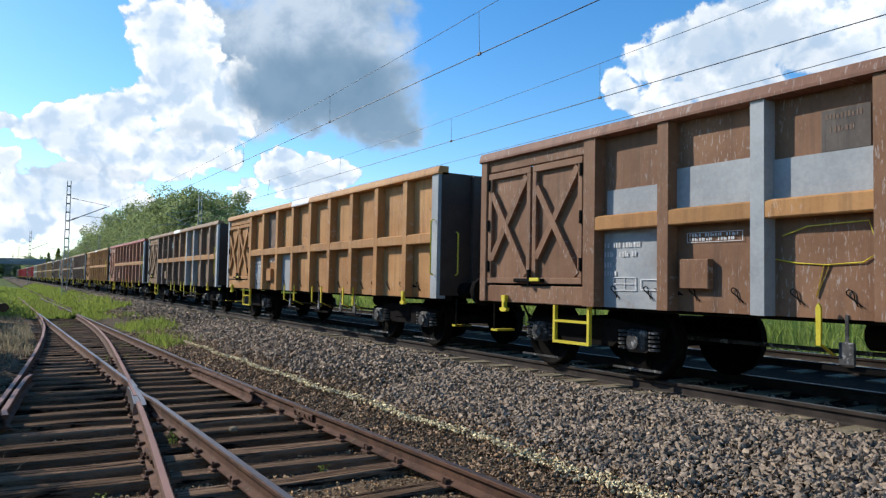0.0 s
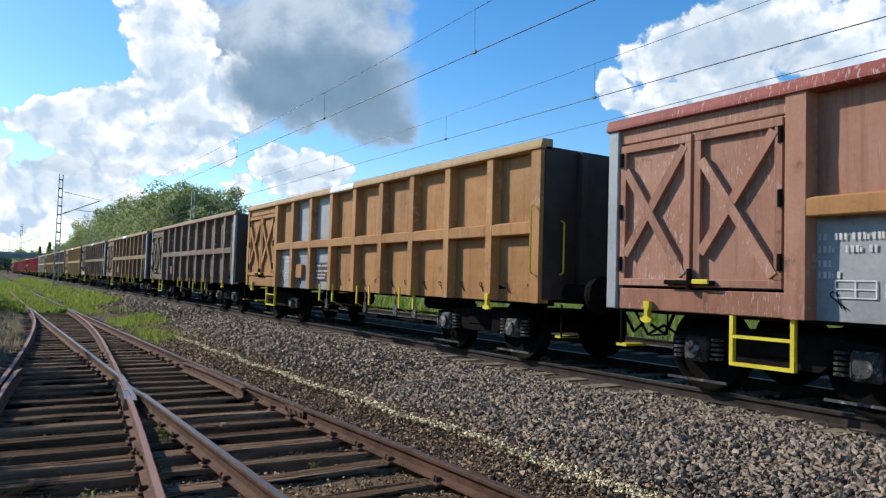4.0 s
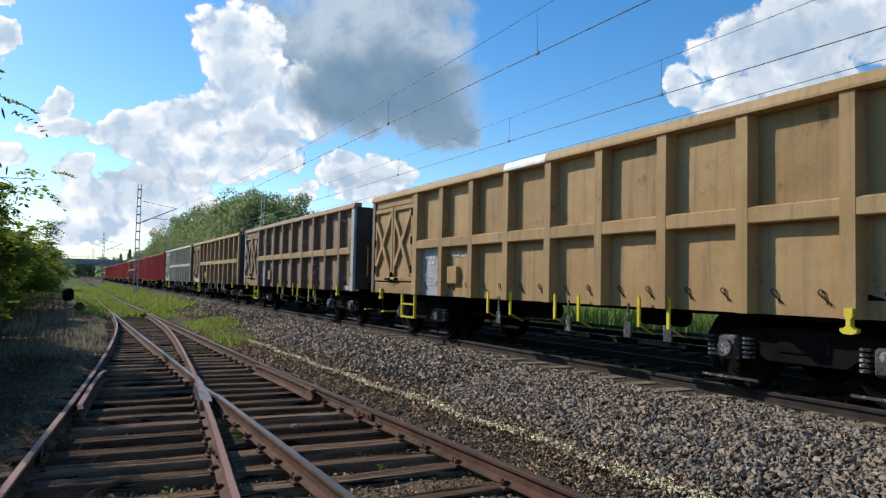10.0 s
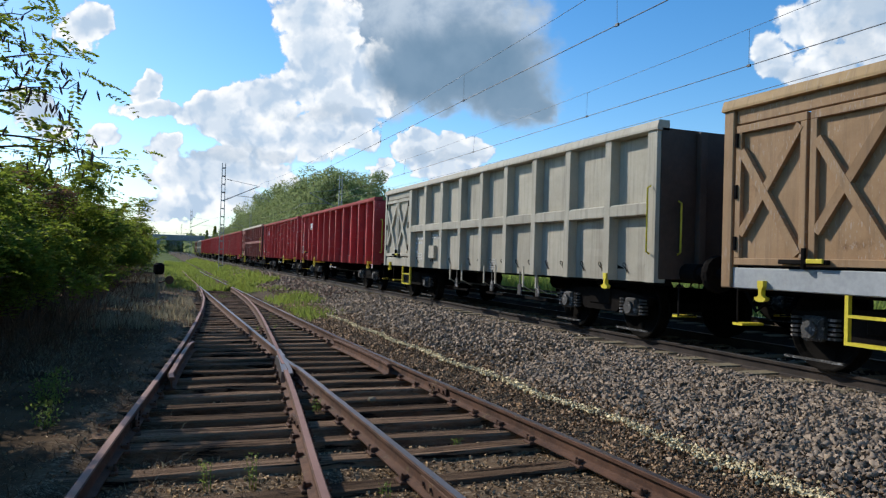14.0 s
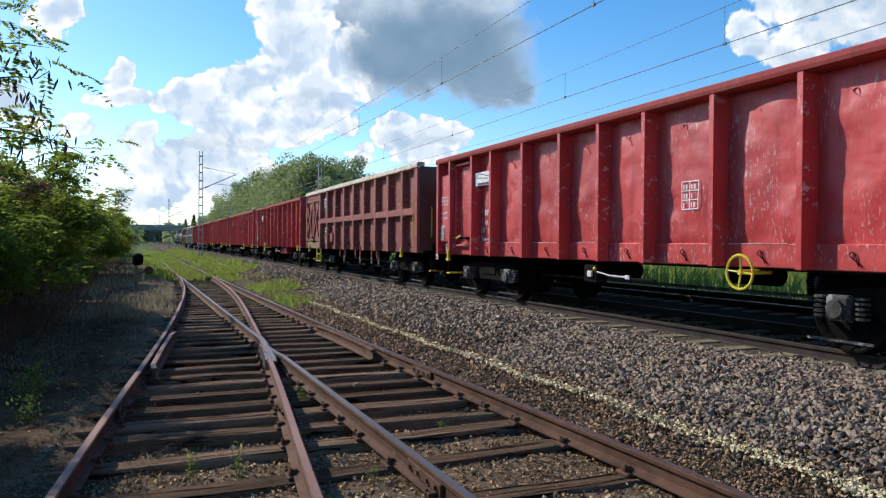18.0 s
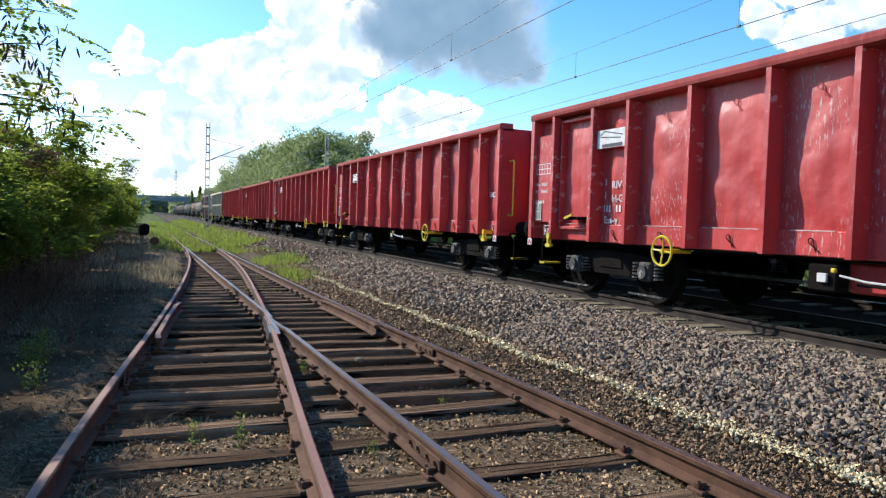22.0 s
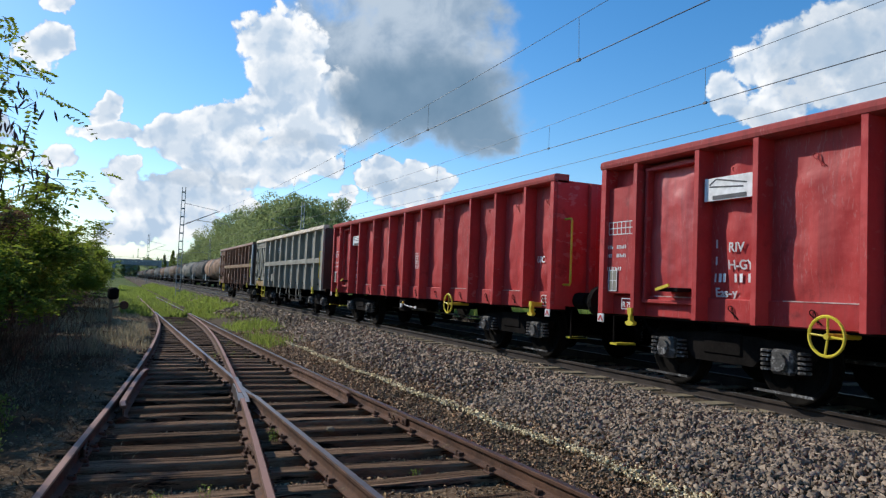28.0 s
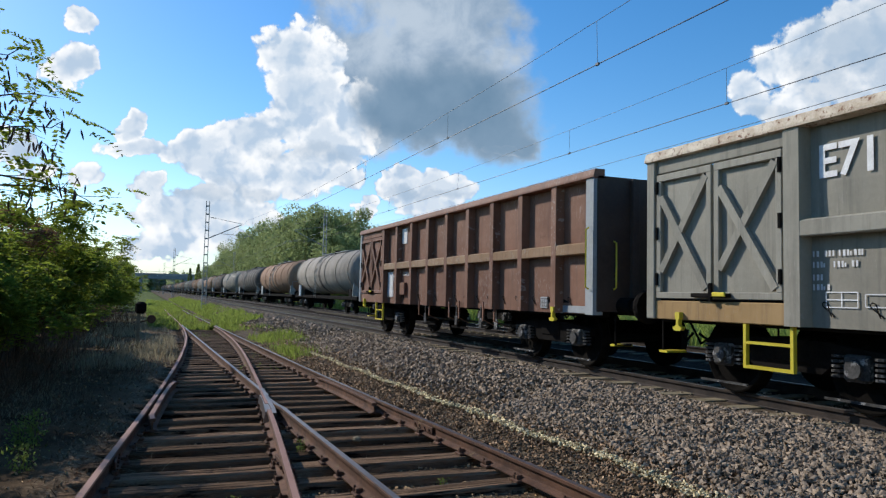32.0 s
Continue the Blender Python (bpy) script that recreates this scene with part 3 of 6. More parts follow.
def rocks(name, spots, sizes, mat, label, category):
    """Loose stones, each an uneven lump, as one heap."""
    base = np.array([(1, 0, 0), (-1, 0, 0), (0, 1, 0), (0, -1, 0), (0, 0, 1), (0, 0, -1), (.7, .7, .6), (-.7, -.68, .6)], float)
    tris = np.array([(0, 2, 6), (2, 4, 6), (4, 0, 6), (0, 3, 4), (3, 7, 4), (3, 1, 7), (1, 4, 7), (1, 2, 4), (2, 0, 5), (0, 3, 5)[::-1], (3, 1, 5)[::-1], (1, 2, 5)[::-1]])
    n = len(spots)
    v = np.repeat(base[None], n, 0) * rng.uniform(0.6, 1.2, (n, 8, 1)) * rng.uniform(0.5, 1.2, (n, 1, 3))
    ang = rng.uniform(0, 2 * np.pi, (n, 3))
    for k in range(3):
        a, b = (k + 1) % 3, (k + 2) % 3
        c, s = np.cos(ang[:, k])[:, None], np.sin(ang[:, k])[:, None]
        va, vb = v[:, :, a].copy(), v[:, :, b].copy()
        v[:, :, a], v[:, :, b] = c * va - s * vb, s * va + c * vb
    v = v * np.asarray(sizes)[:, None, None] + np.asarray(spots)[:, None, :]
    f = (tris[None] + 8 * np.arange(n)[:, None, None]).reshape(-1, 3)
    return tagged(new(name, cloud_mesh(name, v.reshape(-1, 3), f, mat)), label, category, kind="stuff")


def ballast():
    x = np.concatenate([rng.uniform(4.0, 6.75, 28000), rng.uniform(4.0, 6.75, 15000), rng.uniform(4.2, 6.6, 8000), rng.uniform(7.0, 8.2, 1600), rng.uniform(4.0, 6.75, 6000)])
    y = np.concatenate([rng.uniform(1.5, 9, 28000), rng.uniform(9, 22, 15000), rng.uniform(22, 60, 8000), rng.uniform(0, 24, 1600), rng.uniform(-9, 1.5, 6000)])
    s = rng.uniform(0.3, 1, len(x)) ** 0.7 * 0.040 * np.interp(y, [0, 9, 22, 60], [1, 1.12, 1.5, 2.4])
    keep = (rng.uniform(0, 1, len(x)) < np.interp(x, [3.95, 4.5], [0.15, 1])) & ~((x > 6.28) & (x < 6.8) & (np.sin(2.1 * y) + np.sin(0.83 * y + 1.0) > -0.35 + 0.5 * rng.normal(0, 1, len(x))))
    x, y, s = x[keep], y[keep], s[keep]
    z = np.interp(x, [3.55, 4.2, 5.55, 5.9, 8.6], [-0.26, -0.12, 0.24, 0.26, 0.26]) + s * 0.35
    z -= np.where(x > 6.3, 0.02, 0)
    brown = x + 0.22 * rng.normal(0, 1, len(x)) + 0.12 * np.sin(1.7 * y) < 4.55
    rocks("ballast_stones", np.stack([x, y, z], 1)[~brown], s[~brown], STONE, "loose grey crushed stones on the track shoulder", "ballast")
    rocks("dusty_stones", np.stack([x, y, z], 1)[brown], s[brown] * 0.62, BROWN_STONE, "brown dusty stones along the foot of the shoulder", "ballast")


def grit():
    n = 80000
    y = 2.2 + 22 * rng.uniform(0, 1, n) ** 2.4
    x = rng.uniform(-1.9, 4.5, n)
    keep = (x > np.interp(y, [p[0] for p in RAIL_A], [p[1] for p in RAIL_A])) | (rng.uniform(0, 1, n) < 0.10)
    x, y = x[keep], y[keep]
    s = rng.uniform(0.15, 1, len(x)) ** 1.6 * np.where(x > 3.5, 0.032, 0.022) * np.interp(y, [2, 8, 26], [0.85, 1.2, 2.1])
    rocks("trackbed_gravel", np.stack([x, y, ground_height(x, y) + 0.45 * s], 1), s, GRIT, "brown dusty gravel between the sleepers of the siding", "gravel")
    n = 15000
    y = 2.2 + 22 * rng.uniform(0, 1, n) ** 1.8
    x = 3.46 + 1.0 * rng.uniform(0, 1, n)
    s = rng.uniform(0.25, 1, n) * 0.024 * np.interp(y, [2, 8, 26], [0.9, 1.2, 2.0])
    z = np.maximum(ground_height(x, y), np.interp(x, [3.55, 4.2, 5.55], [-0.26, -0.12, 0.24])) + 0.3 * s
    rocks("verge_gravel", np.stack([x, y, z], 1), s, BROWN_STONE, "brown gravel on the strip beside the siding", "gravel")
    n = 2900
    y = 2.2 + 17 * rng.uniform(0, 1, n) ** 1.5
    x = np.interp(y, [2, 3.4, 4.6, 6, 8, 11, 16], [4.20, 4.23, 4.26, 4.25, 4.22, 4.17, 4.15]) + 0.03 * np.sin(2.3 * y) + rng.normal(0, 0.042, n) * np.interp(y, [2, 8], [1.2, 0.8])
    z = np.interp(x, [3.55, 4.2, 5.55], [-0.22, -0.10, 0.25]) + 0.035
    rocks("pale_gravel_line", np.stack([x, y, z], 1), rng.uniform(0.010, 0.026, n), PALE_GRIT, "line of pale yellow pebbles along the foot of the shoulder", "gravel")


ballast()
grit()


# ---- the siding's turnout ----
RAIL_PROFILE = [(-0.065, -0.16), (-0.065, -0.148), (-0.016, -0.132), (-0.010, -0.118), (-0.010, -0.045), (-0.034, -0.034), (-0.036, -0.006), (-0.028, -0.001), (0.028, -0.001),
                (0.036, -0.006), (0.034, -0.034), (0.010, -0.045), (0.010, -0.118), (0.016, -0.132), (0.065, -0.148), (0.065, -0.16)]
HEAD_PROFILE = [(-0.026, -0.004), (-0.026, 0.001), (0.026, 0.001), (0.026, -0.004)]


def rail(points, y0, y1, parent, head, step=0.8, side=0.0):
    ys = np.linspace(y0, y1, max(2, int((y1 - y0) / step)))
    path = [(glide(points, y) + side, y, sink(y)) for y in ys]
    ob = part("rail", Shape().sweep(RAIL_PROFILE, path), RUST_STEEL, parent)
    part("running_band", Shape().sweep(HEAD_PROFILE, path), head, ob, "rubbed band on the rail head")
    return ob


def bolt(z=0.0):
    s = Shape().tube([(0, 0, z), (0, 0, z + 0.035)], 0.016, 6)
    return s.tube([(0, 0, z + 0.035), (0, 0, z + 0.055)], 0.010, 6)


def make_turnout():
    t = thing("turnout", "old turnout with brown rails on weathered wooden sleepers", "railway track")
    rail(RAIL_A, -9, 70, t, RUST_PALE)
    rail(RAIL_B, -9, 9.75, t, RUST_PALE)
    rail(RAIL_B, 10.3, 36, t, RUST_PALE)
    rail(RAIL_C, -9, 10.0, t, STEEL)
    rail(RAIL_C, 11.2, 37, t, STEEL)
    rail(RAIL_D, -9, 70, t, STEEL)
    # the frog with its wings, and the check rails
    nose = [(glide(RAIL_B, 9.6), 9.6, sink(9.6)), (1.70, 10.75, sink(10.7))]
    part("frog", Shape().sweep([(-0.075, -0.15), (-0.06, -0.004), (0.06, -0.004), (0.075, -0.15)], nose + [(1.735, 11.3, sink(11.3) - 0.01)]), STEEL, t, "worn steel crossing nose")
    for pts in ([(1.60, 9.45), (1.655, 9.9), (1.715, 10.7), (1.77, 11.4)], [(1.80, 9.75), (1.755, 10.2), (1.735, 10.9), (1.82, 12.0)]):
        ob = part("wing_rail", Shape().sweep(RAIL_PROFILE, [(x, y, sink(y)) for x, y in pts]), RUST_STEEL, t)
        part("running_band", Shape().sweep(HEAD_PROFILE, [(x, y, sink(y)) for x, y in pts]), STEEL, ob)
    check = [(glide(RAIL_A, y) + d, y, sink(y)) for y, d in ((9.4, 0.16), (9.75, 0.115), (11.4, 0.10), (12.9, 0.115), (13.3, 0.16))]
    ob = part("check_rail", Shape().sweep(RAIL_PROFILE, check), RUST_STEEL, t)
    part("running_band", Shape().sweep(HEAD_PROFILE, check), RUST_PALE, ob)
    check = [(glide(RAIL_D, y) - d, y, sink(y)) for y, d in ((10.0, 0.15), (10.4, 0.115), (11.9, 0.10), (13.0, 0.115), (13.4, 0.15))]
    part("check_rail", Shape().sweep(RAIL_PROFILE, check), RUST_STEEL, t)
    # sleepers, each warped and split a little in its own way
    plate = Shape().box(-0.11, 0.11, -0.075, 0.075, -0.185, -0.155, 0.008).mesh("baseplate", RUST_STEEL)
    nut = bolt(-0.155).mesh("bolt", RUST_STEEL)
    clip = Shape().box(-0.03, 0.03, -0.03, 0.03, -0.157, -0.115, 0.006).mesh("clip", RUST_STEEL)
    y = -1.30
    while y > -8.5:
        x0, x1 = glide(RAIL_A, y) - 0.45 - 0.2 * rng.random(), glide(RAIL_D, y) + 0.46 + 0.28 * rng.random()
        half, tilt, z = 0.115 + 0.02 * rng.random(), 0.03 * rng.normal(), sink(y) - 0.178
        s = Shape()
        cuts = np.linspace(x0, x1, 7)
        ring = []
        for x in cuts:
            w0, w1, dz = half + 0.012 * rng.normal(), half + 0.012 * rng.normal(), 0.006 * rng.normal()
            yy = y + tilt * (x - (x0 + x1) / 2)
            ring += [(x, yy - w0, z - 0.12), (x, yy - w0, z - 0.02 + dz), (x, yy - w0 + 0.02, z + dz), (x, yy - 0.01, z + dz - 0.008 * rng.random()), (x, yy + w1 - 0.02, z + dz), (x, yy + w1, z - 0.02 + dz), (x, yy + w1, z - 0.12)]
        s.add(ring, [(i * 7 + j, i * 7 + j + 1, (i + 1) * 7 + j + 1, (i + 1) * 7 + j) for i in range(6) for j in range(6)] + [tuple(range(6, -1, -1)), tuple(range(42, 49))])
        sleeper = part("sleeper", s, OLD_WOOD, t)
        if y > 1.5:
            for pts, lo, hi in ((RAIL_A, -6, 60), (RAIL_B, -6, 35), (RAIL_C, -6, 35), (RAIL_D, -6, 60)):
                if lo < y < hi and y < 32:
                    at = (glide(pts, y), y, sink(y))
                    p = part("baseplate", plate, RUST_STEEL, sleeper)
                    p.location = at
                    if y < 17:
                        for dx in (-0.085, 0.085):
                            b = part("bolt", nut, RUST_STEEL, sleeper)
                            b.location = (at[0] + dx, at[1] + 0.02 * rng.normal(), at[2])
                            c = part("clip", clip, RUST_STEEL, sleeper)
                            c.location = (at[0] + dx * 0.72, at[1], at[2])
        if y < -1.4:
            y -= 0.82
        else:
            y += (0.82 if y < 6.0 else 0.64) + 0.03 * rng.normal()
        if y >= 62:
            y = -2.12
    # joint bars
    bar = Shape().box(0.012, 0.036, -0.32, 0.32, -0.125, -0.04, 0.008)
    bar.box(-0.036, -0.012, -0.32, 0.32, -0.125, -0.04, 0.008)
    for dy in (-0.24, -0.09, 0.09, 0.24):
        bar.tube([(-0.055, dy, -0.085), (0.055, dy, -0.085)], 0.017, 6)
    bars = bar.mesh("joint_bar", RUST_STEEL)
    for pts, y in ((RAIL_D, 8.45), (RAIL_B, 6.9), (RAIL_A, 7.6), (RAIL_C, 4.6)):
        j = part("joint_bar", bars, RUST_STEEL, t)
        j.location = (glide(pts, y), y, sink(y))
    return t


make_turnout()


# ---- main tracks ----
def make_main_track(x, name, label, y0, y1):
    t = thing(name, label, "railway track", (x, 0, RAIL_Z))
    for side in (-0.755, 0.755):
        ys = [-90, -20, 0, 20, 60, 150, 500, 2000]
        ob = part("rail", Shape().sweep(RAIL_PROFILE, [(side, y, 0) for y in ys]), DARK_RAIL, t)
        part("running_band", Shape().sweep([(a, b) for a, b in HEAD_PROFILE], [(side, y, 0) for y in ys]), MAIN_HEAD if x == MAIN_X else STEEL, ob, "worn rail head")
    block = Shape().add([(-1.3, -0.14, -0.35), (1.3, -0.14, -0.35), (1.3, 0.14, -0.35), (-1.3, 0.14, -0.35), (-1.28, -0.11, -0.128), (1.28, -0.11, -0.128), (1.28, 0.11, -0.128), (-1.28, 0.11, -0.128)],
                        [(0, 3, 2, 1), (4, 5, 6, 7), (0, 1, 5, 4), (1, 2, 6, 5), (2, 3, 7, 6), (3, 0, 4, 7)]).mesh("sleeper", CONCRETE)
    for i in range(int((y1 - y0) / 0.6)):
        part("sleeper", block, CONCRETE, t).location = (0, y0 + 0.6 * i, 0)


make_main_track(MAIN_X, "main_track", "main line track on concrete sleepers in grey ballast", -6, 84)
make_main_track(SECOND_X, "second_track", "second line track on concrete sleepers in grey ballast", -6, 48)

# ---- overhead line ----
SPAN, FIRST_MAST = 73.0, 62.0


def make_mast():
    t = thing("catenary_mast", "tall slim lattice steel mast with a bracket arm", "mast", group="masts along the line")
    for dx in (-0.17, 0.17):
        part("leg", Shape().bar((dx, 0, -0.6), (dx * 0.72, 0, 8.75), 0.20, 0.05, (0, 1, 0)), GALVANISED, t)
    for i in range(13):
        z = 0.25 + i * 0.67
        k = 1 - 0.28 * z / 8.75
        part("batten", Shape().box(-0.15 * k, 0.15 * k, -0.07, 0.07, z, z + 0.10), GALVANISED, t)
    part("footing", Shape().box(-0.4, 0.4, -0.4, 0.4, -0.9, -0.35, 0.03), CONCRETE, t)
    arm = part("bracket_arm", Shape().tube([(0.15, 0, 5.7), (2.75, 0, 6.95)], 0.035, 6), GALVANISED, t)
    part("top_stay", Shape().tube([(0.12, 0, 7.45), (2.9, 0, 7.0)], 0.018, 5), GALVANISED, arm)
    part("registration_arm", Shape().tube([(1.1, 0, 6.12), (3.5, 0, 5.98), (3.85, 0, 5.72)], 0.022, 5), GALVANISED, arm)
    ins = Shape()
    for a in range(5):
        ins.tube([(0.35 + 0.07 * a, 0, 5.8 + 0.034 * a), (0.37 + 0.07 * a, 0, 5.81 + 0.034 * a)], 0.075, 8)
    part("insulator", ins, PORCELAIN, arm)
    ins = Shape()
    for a in range(5):
        ins.tube([(0.35 + 0.07 * a, 0, 7.41 - 0.011 * a), (0.37 + 0.07 * a, 0, 7.41 - 0.011 * a)], 0.06, 8)
    part("insulator", ins, PORCELAIN, arm)
    return t


mast = make_mast()
mast.matrix_basis = pose(MAIN_X - 3.14, FIRST_MAST, 0.1)
for i in range(1, 8):
    copy_thing(mast, pose(MAIN_X - 3.14, FIRST_MAST + SPAN * i, 0.1))
copy_thing(mast, pose(MAIN_X - 3.14, FIRST_MAST - SPAN, 0.1))
for i in range(-1, 7):
    copy_thing(mast, pose(SECOND_X + 3.3, FIRST_MAST + 3 + SPAN * i, 0.1, 0, 0, 180))


def make_wires(x, drop_at, stagger):
    t = thing("overhead_line", "thin dark contact wire hung from a sagging carrier wire", "overhead wire")
    top, low = [], []
    for i in range(-1, 7):
        y0 = FIRST_MAST + SPAN * i
        for k in range(12):
            f = k / 12
            sway = stagger * (1 if i % 2 else -1) * (1 - 2 * f)
            top.append((x, y0 + SPAN * f, RAIL_Z + 7.0 - 1.15 * 4 * f * (1 - f) * 0.72))
            low.append((x + sway, y0 + SPAN * f, RAIL_Z + 5.50))
    part("contact_wire", Shape().tube(low, 0.010, 5), WIRE, t)
    part("carrier_wire", Shape().tube(top, 0.006, 5), WIRE, t)
    ys = [p[1] for p in top]
    for y in drop_at:
        a, b = float(np.interp(y, ys, [p[2] for p in top])), float(np.interp(y, ys, [p[0] for p in low]))
        d = part("dropper", Shape().tube([(x, y - 0.05, a), (b, y, RAIL_Z + 5.5)], 0.0045, 4), WIRE, t)
        part("clamp", Shape().box(b - 0.018, b + 0.018, y - 0.05, y + 0.05, RAIL_Z + 5.475, RAIL_Z + 5.53, 0.005), WIRE, d)


make_wires(MAIN_X, [3.0, 11.2, 18.4, 26.5, 35, 43, 51, 58, 68, 77, 86, 95, 104], 0.15)
make_wires(SECOND_X, [3.4, 12.2, 18.6, 27, 36, 44, 52, 60, 70, 79], 0.15)
feeder = thing("feeder_wire", "single thin dark feeder wire", "overhead wire")
part("wire", Shape().tube([(SECOND_X + 1.8, FIRST_MAST + SPAN * i / 6, RAIL_Z + 5.9 - 2.0 * ((i % 6) / 6) * (1 - (i % 6) / 6)) for i in range(-7, 24)], 0.008, 5), WIRE, feeder)


# ---- far bridge ----
def make_bridge(y):
    t = thing("road_bridge", "grey concrete road bridge across the line", "bridge", (0, y, 0))
    part("deck", Shape().box(-150, 170, -4.5, 4.5, 5.9, 7.3, 0.05), BRIDGE_CONCRETE, t)
    part("parapet", Shape().box(-150, 170, -4.7, -4.45, 7.31, 8.2, 0.03), BRIDGE_CONCRETE, t)
    for x in (-13, -2.0, 16, 27):
        p = part("pier", Shape().box(x - 0.6, x + 0.6, -4, 4, -0.8, 5.89, 0.05), BRIDGE_CONCRETE, t)
        part("cap", Shape().box(x - 0.9, x + 0.9, -4.3, 4.3, 5.3, 5.88, 0.05), BRIDGE_CONCRETE, p)
    for x in range(-60, 90, 10):
        part("railing_post", Shape().box(x, x + 0.12, -4.72, -4.6, 8.2, 9.0), GALVANISED, t)
    part("railing", Shape().box(-150, 170, -4.70, -4.62, 8.95, 9.05), GALVANISED, t)
    for name, x0, x1 in (("ramp", -170, -14), ("ramp", 30, 190)):
        part(name, Shape().box(x0, x1, 4.6, 16, -0.8, 5.5, 0.5), FIELD, t)


make_bridge(330)


# ---- trees ----
def leaf_cards(centres, size, spread, flat=0.5, ratio=1.7):
    """Small pointed leaves, each two faces folded along the rib."""
    n = len(centres)
    d = rng.normal(0, 1, (n, 3))
    d /= np.linalg.norm(d, axis=1)[:, None]
    up = np.stack([rng.normal(0, flat, n), rng.normal(0, flat, n), np.ones(n)], 1)
    s = np.cross(d, up)
    s /= np.linalg.norm(s, axis=1)[:, None] + 1e-9
    k = (size * rng.uniform(1 - spread, 1 + spread, n))[:, None]
    a, b = centres - d * k * ratio / 2, centres + d * k * ratio / 2
    lift = np.cross(s, d) * k * 0.12
    v = np.stack([a, centres + s * k / 2 + lift, b, centres - s * k / 2 + lift], 1).reshape(-1, 3)
    i = 4 * np.arange(n)
    return v, np.concatenate([np.stack([i, i + 1, i + 2], 1), np.stack([i, i + 2, i + 3], 1)])


def branch_tree(height, spread, limbs, r0):
    """Trunk and limbs as tubes; returns the shape and the limb ends."""
    s, ends = Shape(), []
    trunk = [Vector((0.12 * math.sin(k * 1.3) * k / 5, 0.1 * math.cos(k * 1.7) * k / 5, height * 0.8 * k / 5)) for k in range(6)]
    trunk[0].z = -0.3
    s.tube(trunk, [r0 * (1 - 0.16 * k) for k in range(6)], 8)
    for i in range(limbs):
        a = 2.4 * i + 0.5 * random.random()
        f = 0.22 + 0.75 * i / limbs
        base = trunk[0].lerp(trunk[5], f)
        reach = spread * (0.55 + 0.5 * random.random()) * math.sin(math.pi * (0.25 + 0.65 * f))
        pts = [base + Vector((math.cos(a) * reach * q, math.sin(a) * reach * q, height * 0.18 * q ** 1.3 * (0.6 + 0.8 * random.random()))) for q in (0, 0.35, 0.7, 1)]
        s.tube(pts, [r0 * 0.42 * (1 - 0.7 * f), r0 * 0.3 * (1 - 0.6 * f), r0 * 0.16, r0 * 0.06], 5)
        ends += [(pts[1], reach * 0.4), (pts[2], reach * 0.45), (pts[3], reach * 0.42)]
    ends.append((trunk[5], spread * 0.4))
    return s, ends


def big_tree(height, spread, leaves, label):
    t = thing("tree", label, "tree", group="trees beyond the tracks")
    wood, ends = branch_tree(height, spread, 15, height * 0.022)
    part("trunk", wood, BARK, t)
    pts = []
    for c, r in ends:
        n = int(leaves / len(ends))
        g = rng.normal(0, 1, (n, 3))
        g /= np.linalg.norm(g, axis=1)[:, None]
        pts.append(np.array(c) + g * (r + 0.55) * rng.uniform(0.35, 1.08, (n, 1)) ** 0.6 * np.array([1, 1, 0.85]))
    v, f = leaf_cards(np.concatenate(pts), 0.23, 0.4)
    part("crown", cloud_mesh("crown", v, f, POPLAR_LEAF), POPLAR_LEAF, t)
    return t


TREE_KINDS = [big_tree(h, s, 10500, lab) for h, s, lab in ((15.6, 5.4, "tall broad green tree beyond the line"), (13.6, 4.8, "rounded green tree beyond the line"), (10.6, 4.2, "lower green tree beyond the line"), (7.6, 3.2, "small green tree beyond the line"))]


def plant_trees():
    spots = [(24, 92, 3), (25, 99, 2), (27, 106, 1), (23, 108, 0), (26, 114, 0), (22.5, 120, 0), (25, 126, 0), (23, 132, 0), (27, 137, 0), (22, 143, 0),
             (25, 150, 0), (22, 157, 0), (26, 163, 0), (21.5, 170, 0), (24, 178, 0), (21, 187, 1), (24, 196, 1), (21, 205, 1), (23, 216, 1), (21, 228, 2), (24, 240, 1), (21, 252, 2), (22, 266, 2), (24, 282, 2),
             (30, 110, 0), (31, 125, 0), (31, 142, 0), (30, 160, 0), (36, 60, 3), (44, 52, 3), (52, 60, 2)]
    used = set()
    for x, y, k in spots:
        m = pose(x, y, -0.35, 0, 0, random.uniform(0, 360))
        if k in used:
            copy_thing(TREE_KINDS[k], m)
        else:
            TREE_KINDS[k].matrix_basis = m
            used.add(k)


plant_trees()


def far_woods():
    """Distant woodland on the horizon."""
    n = 26000
    ang = rng.uniform(-math.pi, math.pi, n)
    r = rng.uniform(520, 640, n)
    x, y = r * np.sin(ang), r * np.cos(ang)
    tall = 9 + 4 * np.sin(ang * 17) + 3 * np.sin(ang * 41 + 1)
    z = -0.5 + tall * rng.uniform(0, 1, n) ** 0.8
    keep = ~((y > 0) & (x > 0) & (x < 16))
    v, f = leaf_cards(np.stack([x, y, z], 1)[keep], 5.0, 0.4)
    tagged(new("far_woods", cloud_mesh("far_woods", v, f, POPLAR_LEAF)), "dark line of distant woodland on the horizon", "woodland", kind="stuff")
    ang = rng.uniform(-math.pi, math.pi, 16000)
    v, f = leaf_cards(np.stack([800 * np.sin(ang), 800 * np.cos(ang), -1 + 13 * rng.uniform(0, 1, len(ang))], 1), 8.0, 0.4)
    tagged(new("horizon_woods", cloud_mesh("horizon_woods", v, f, POPLAR_LEAF)), "far dark woodland behind the bridge", "woodland", kind="stuff")


far_woods()


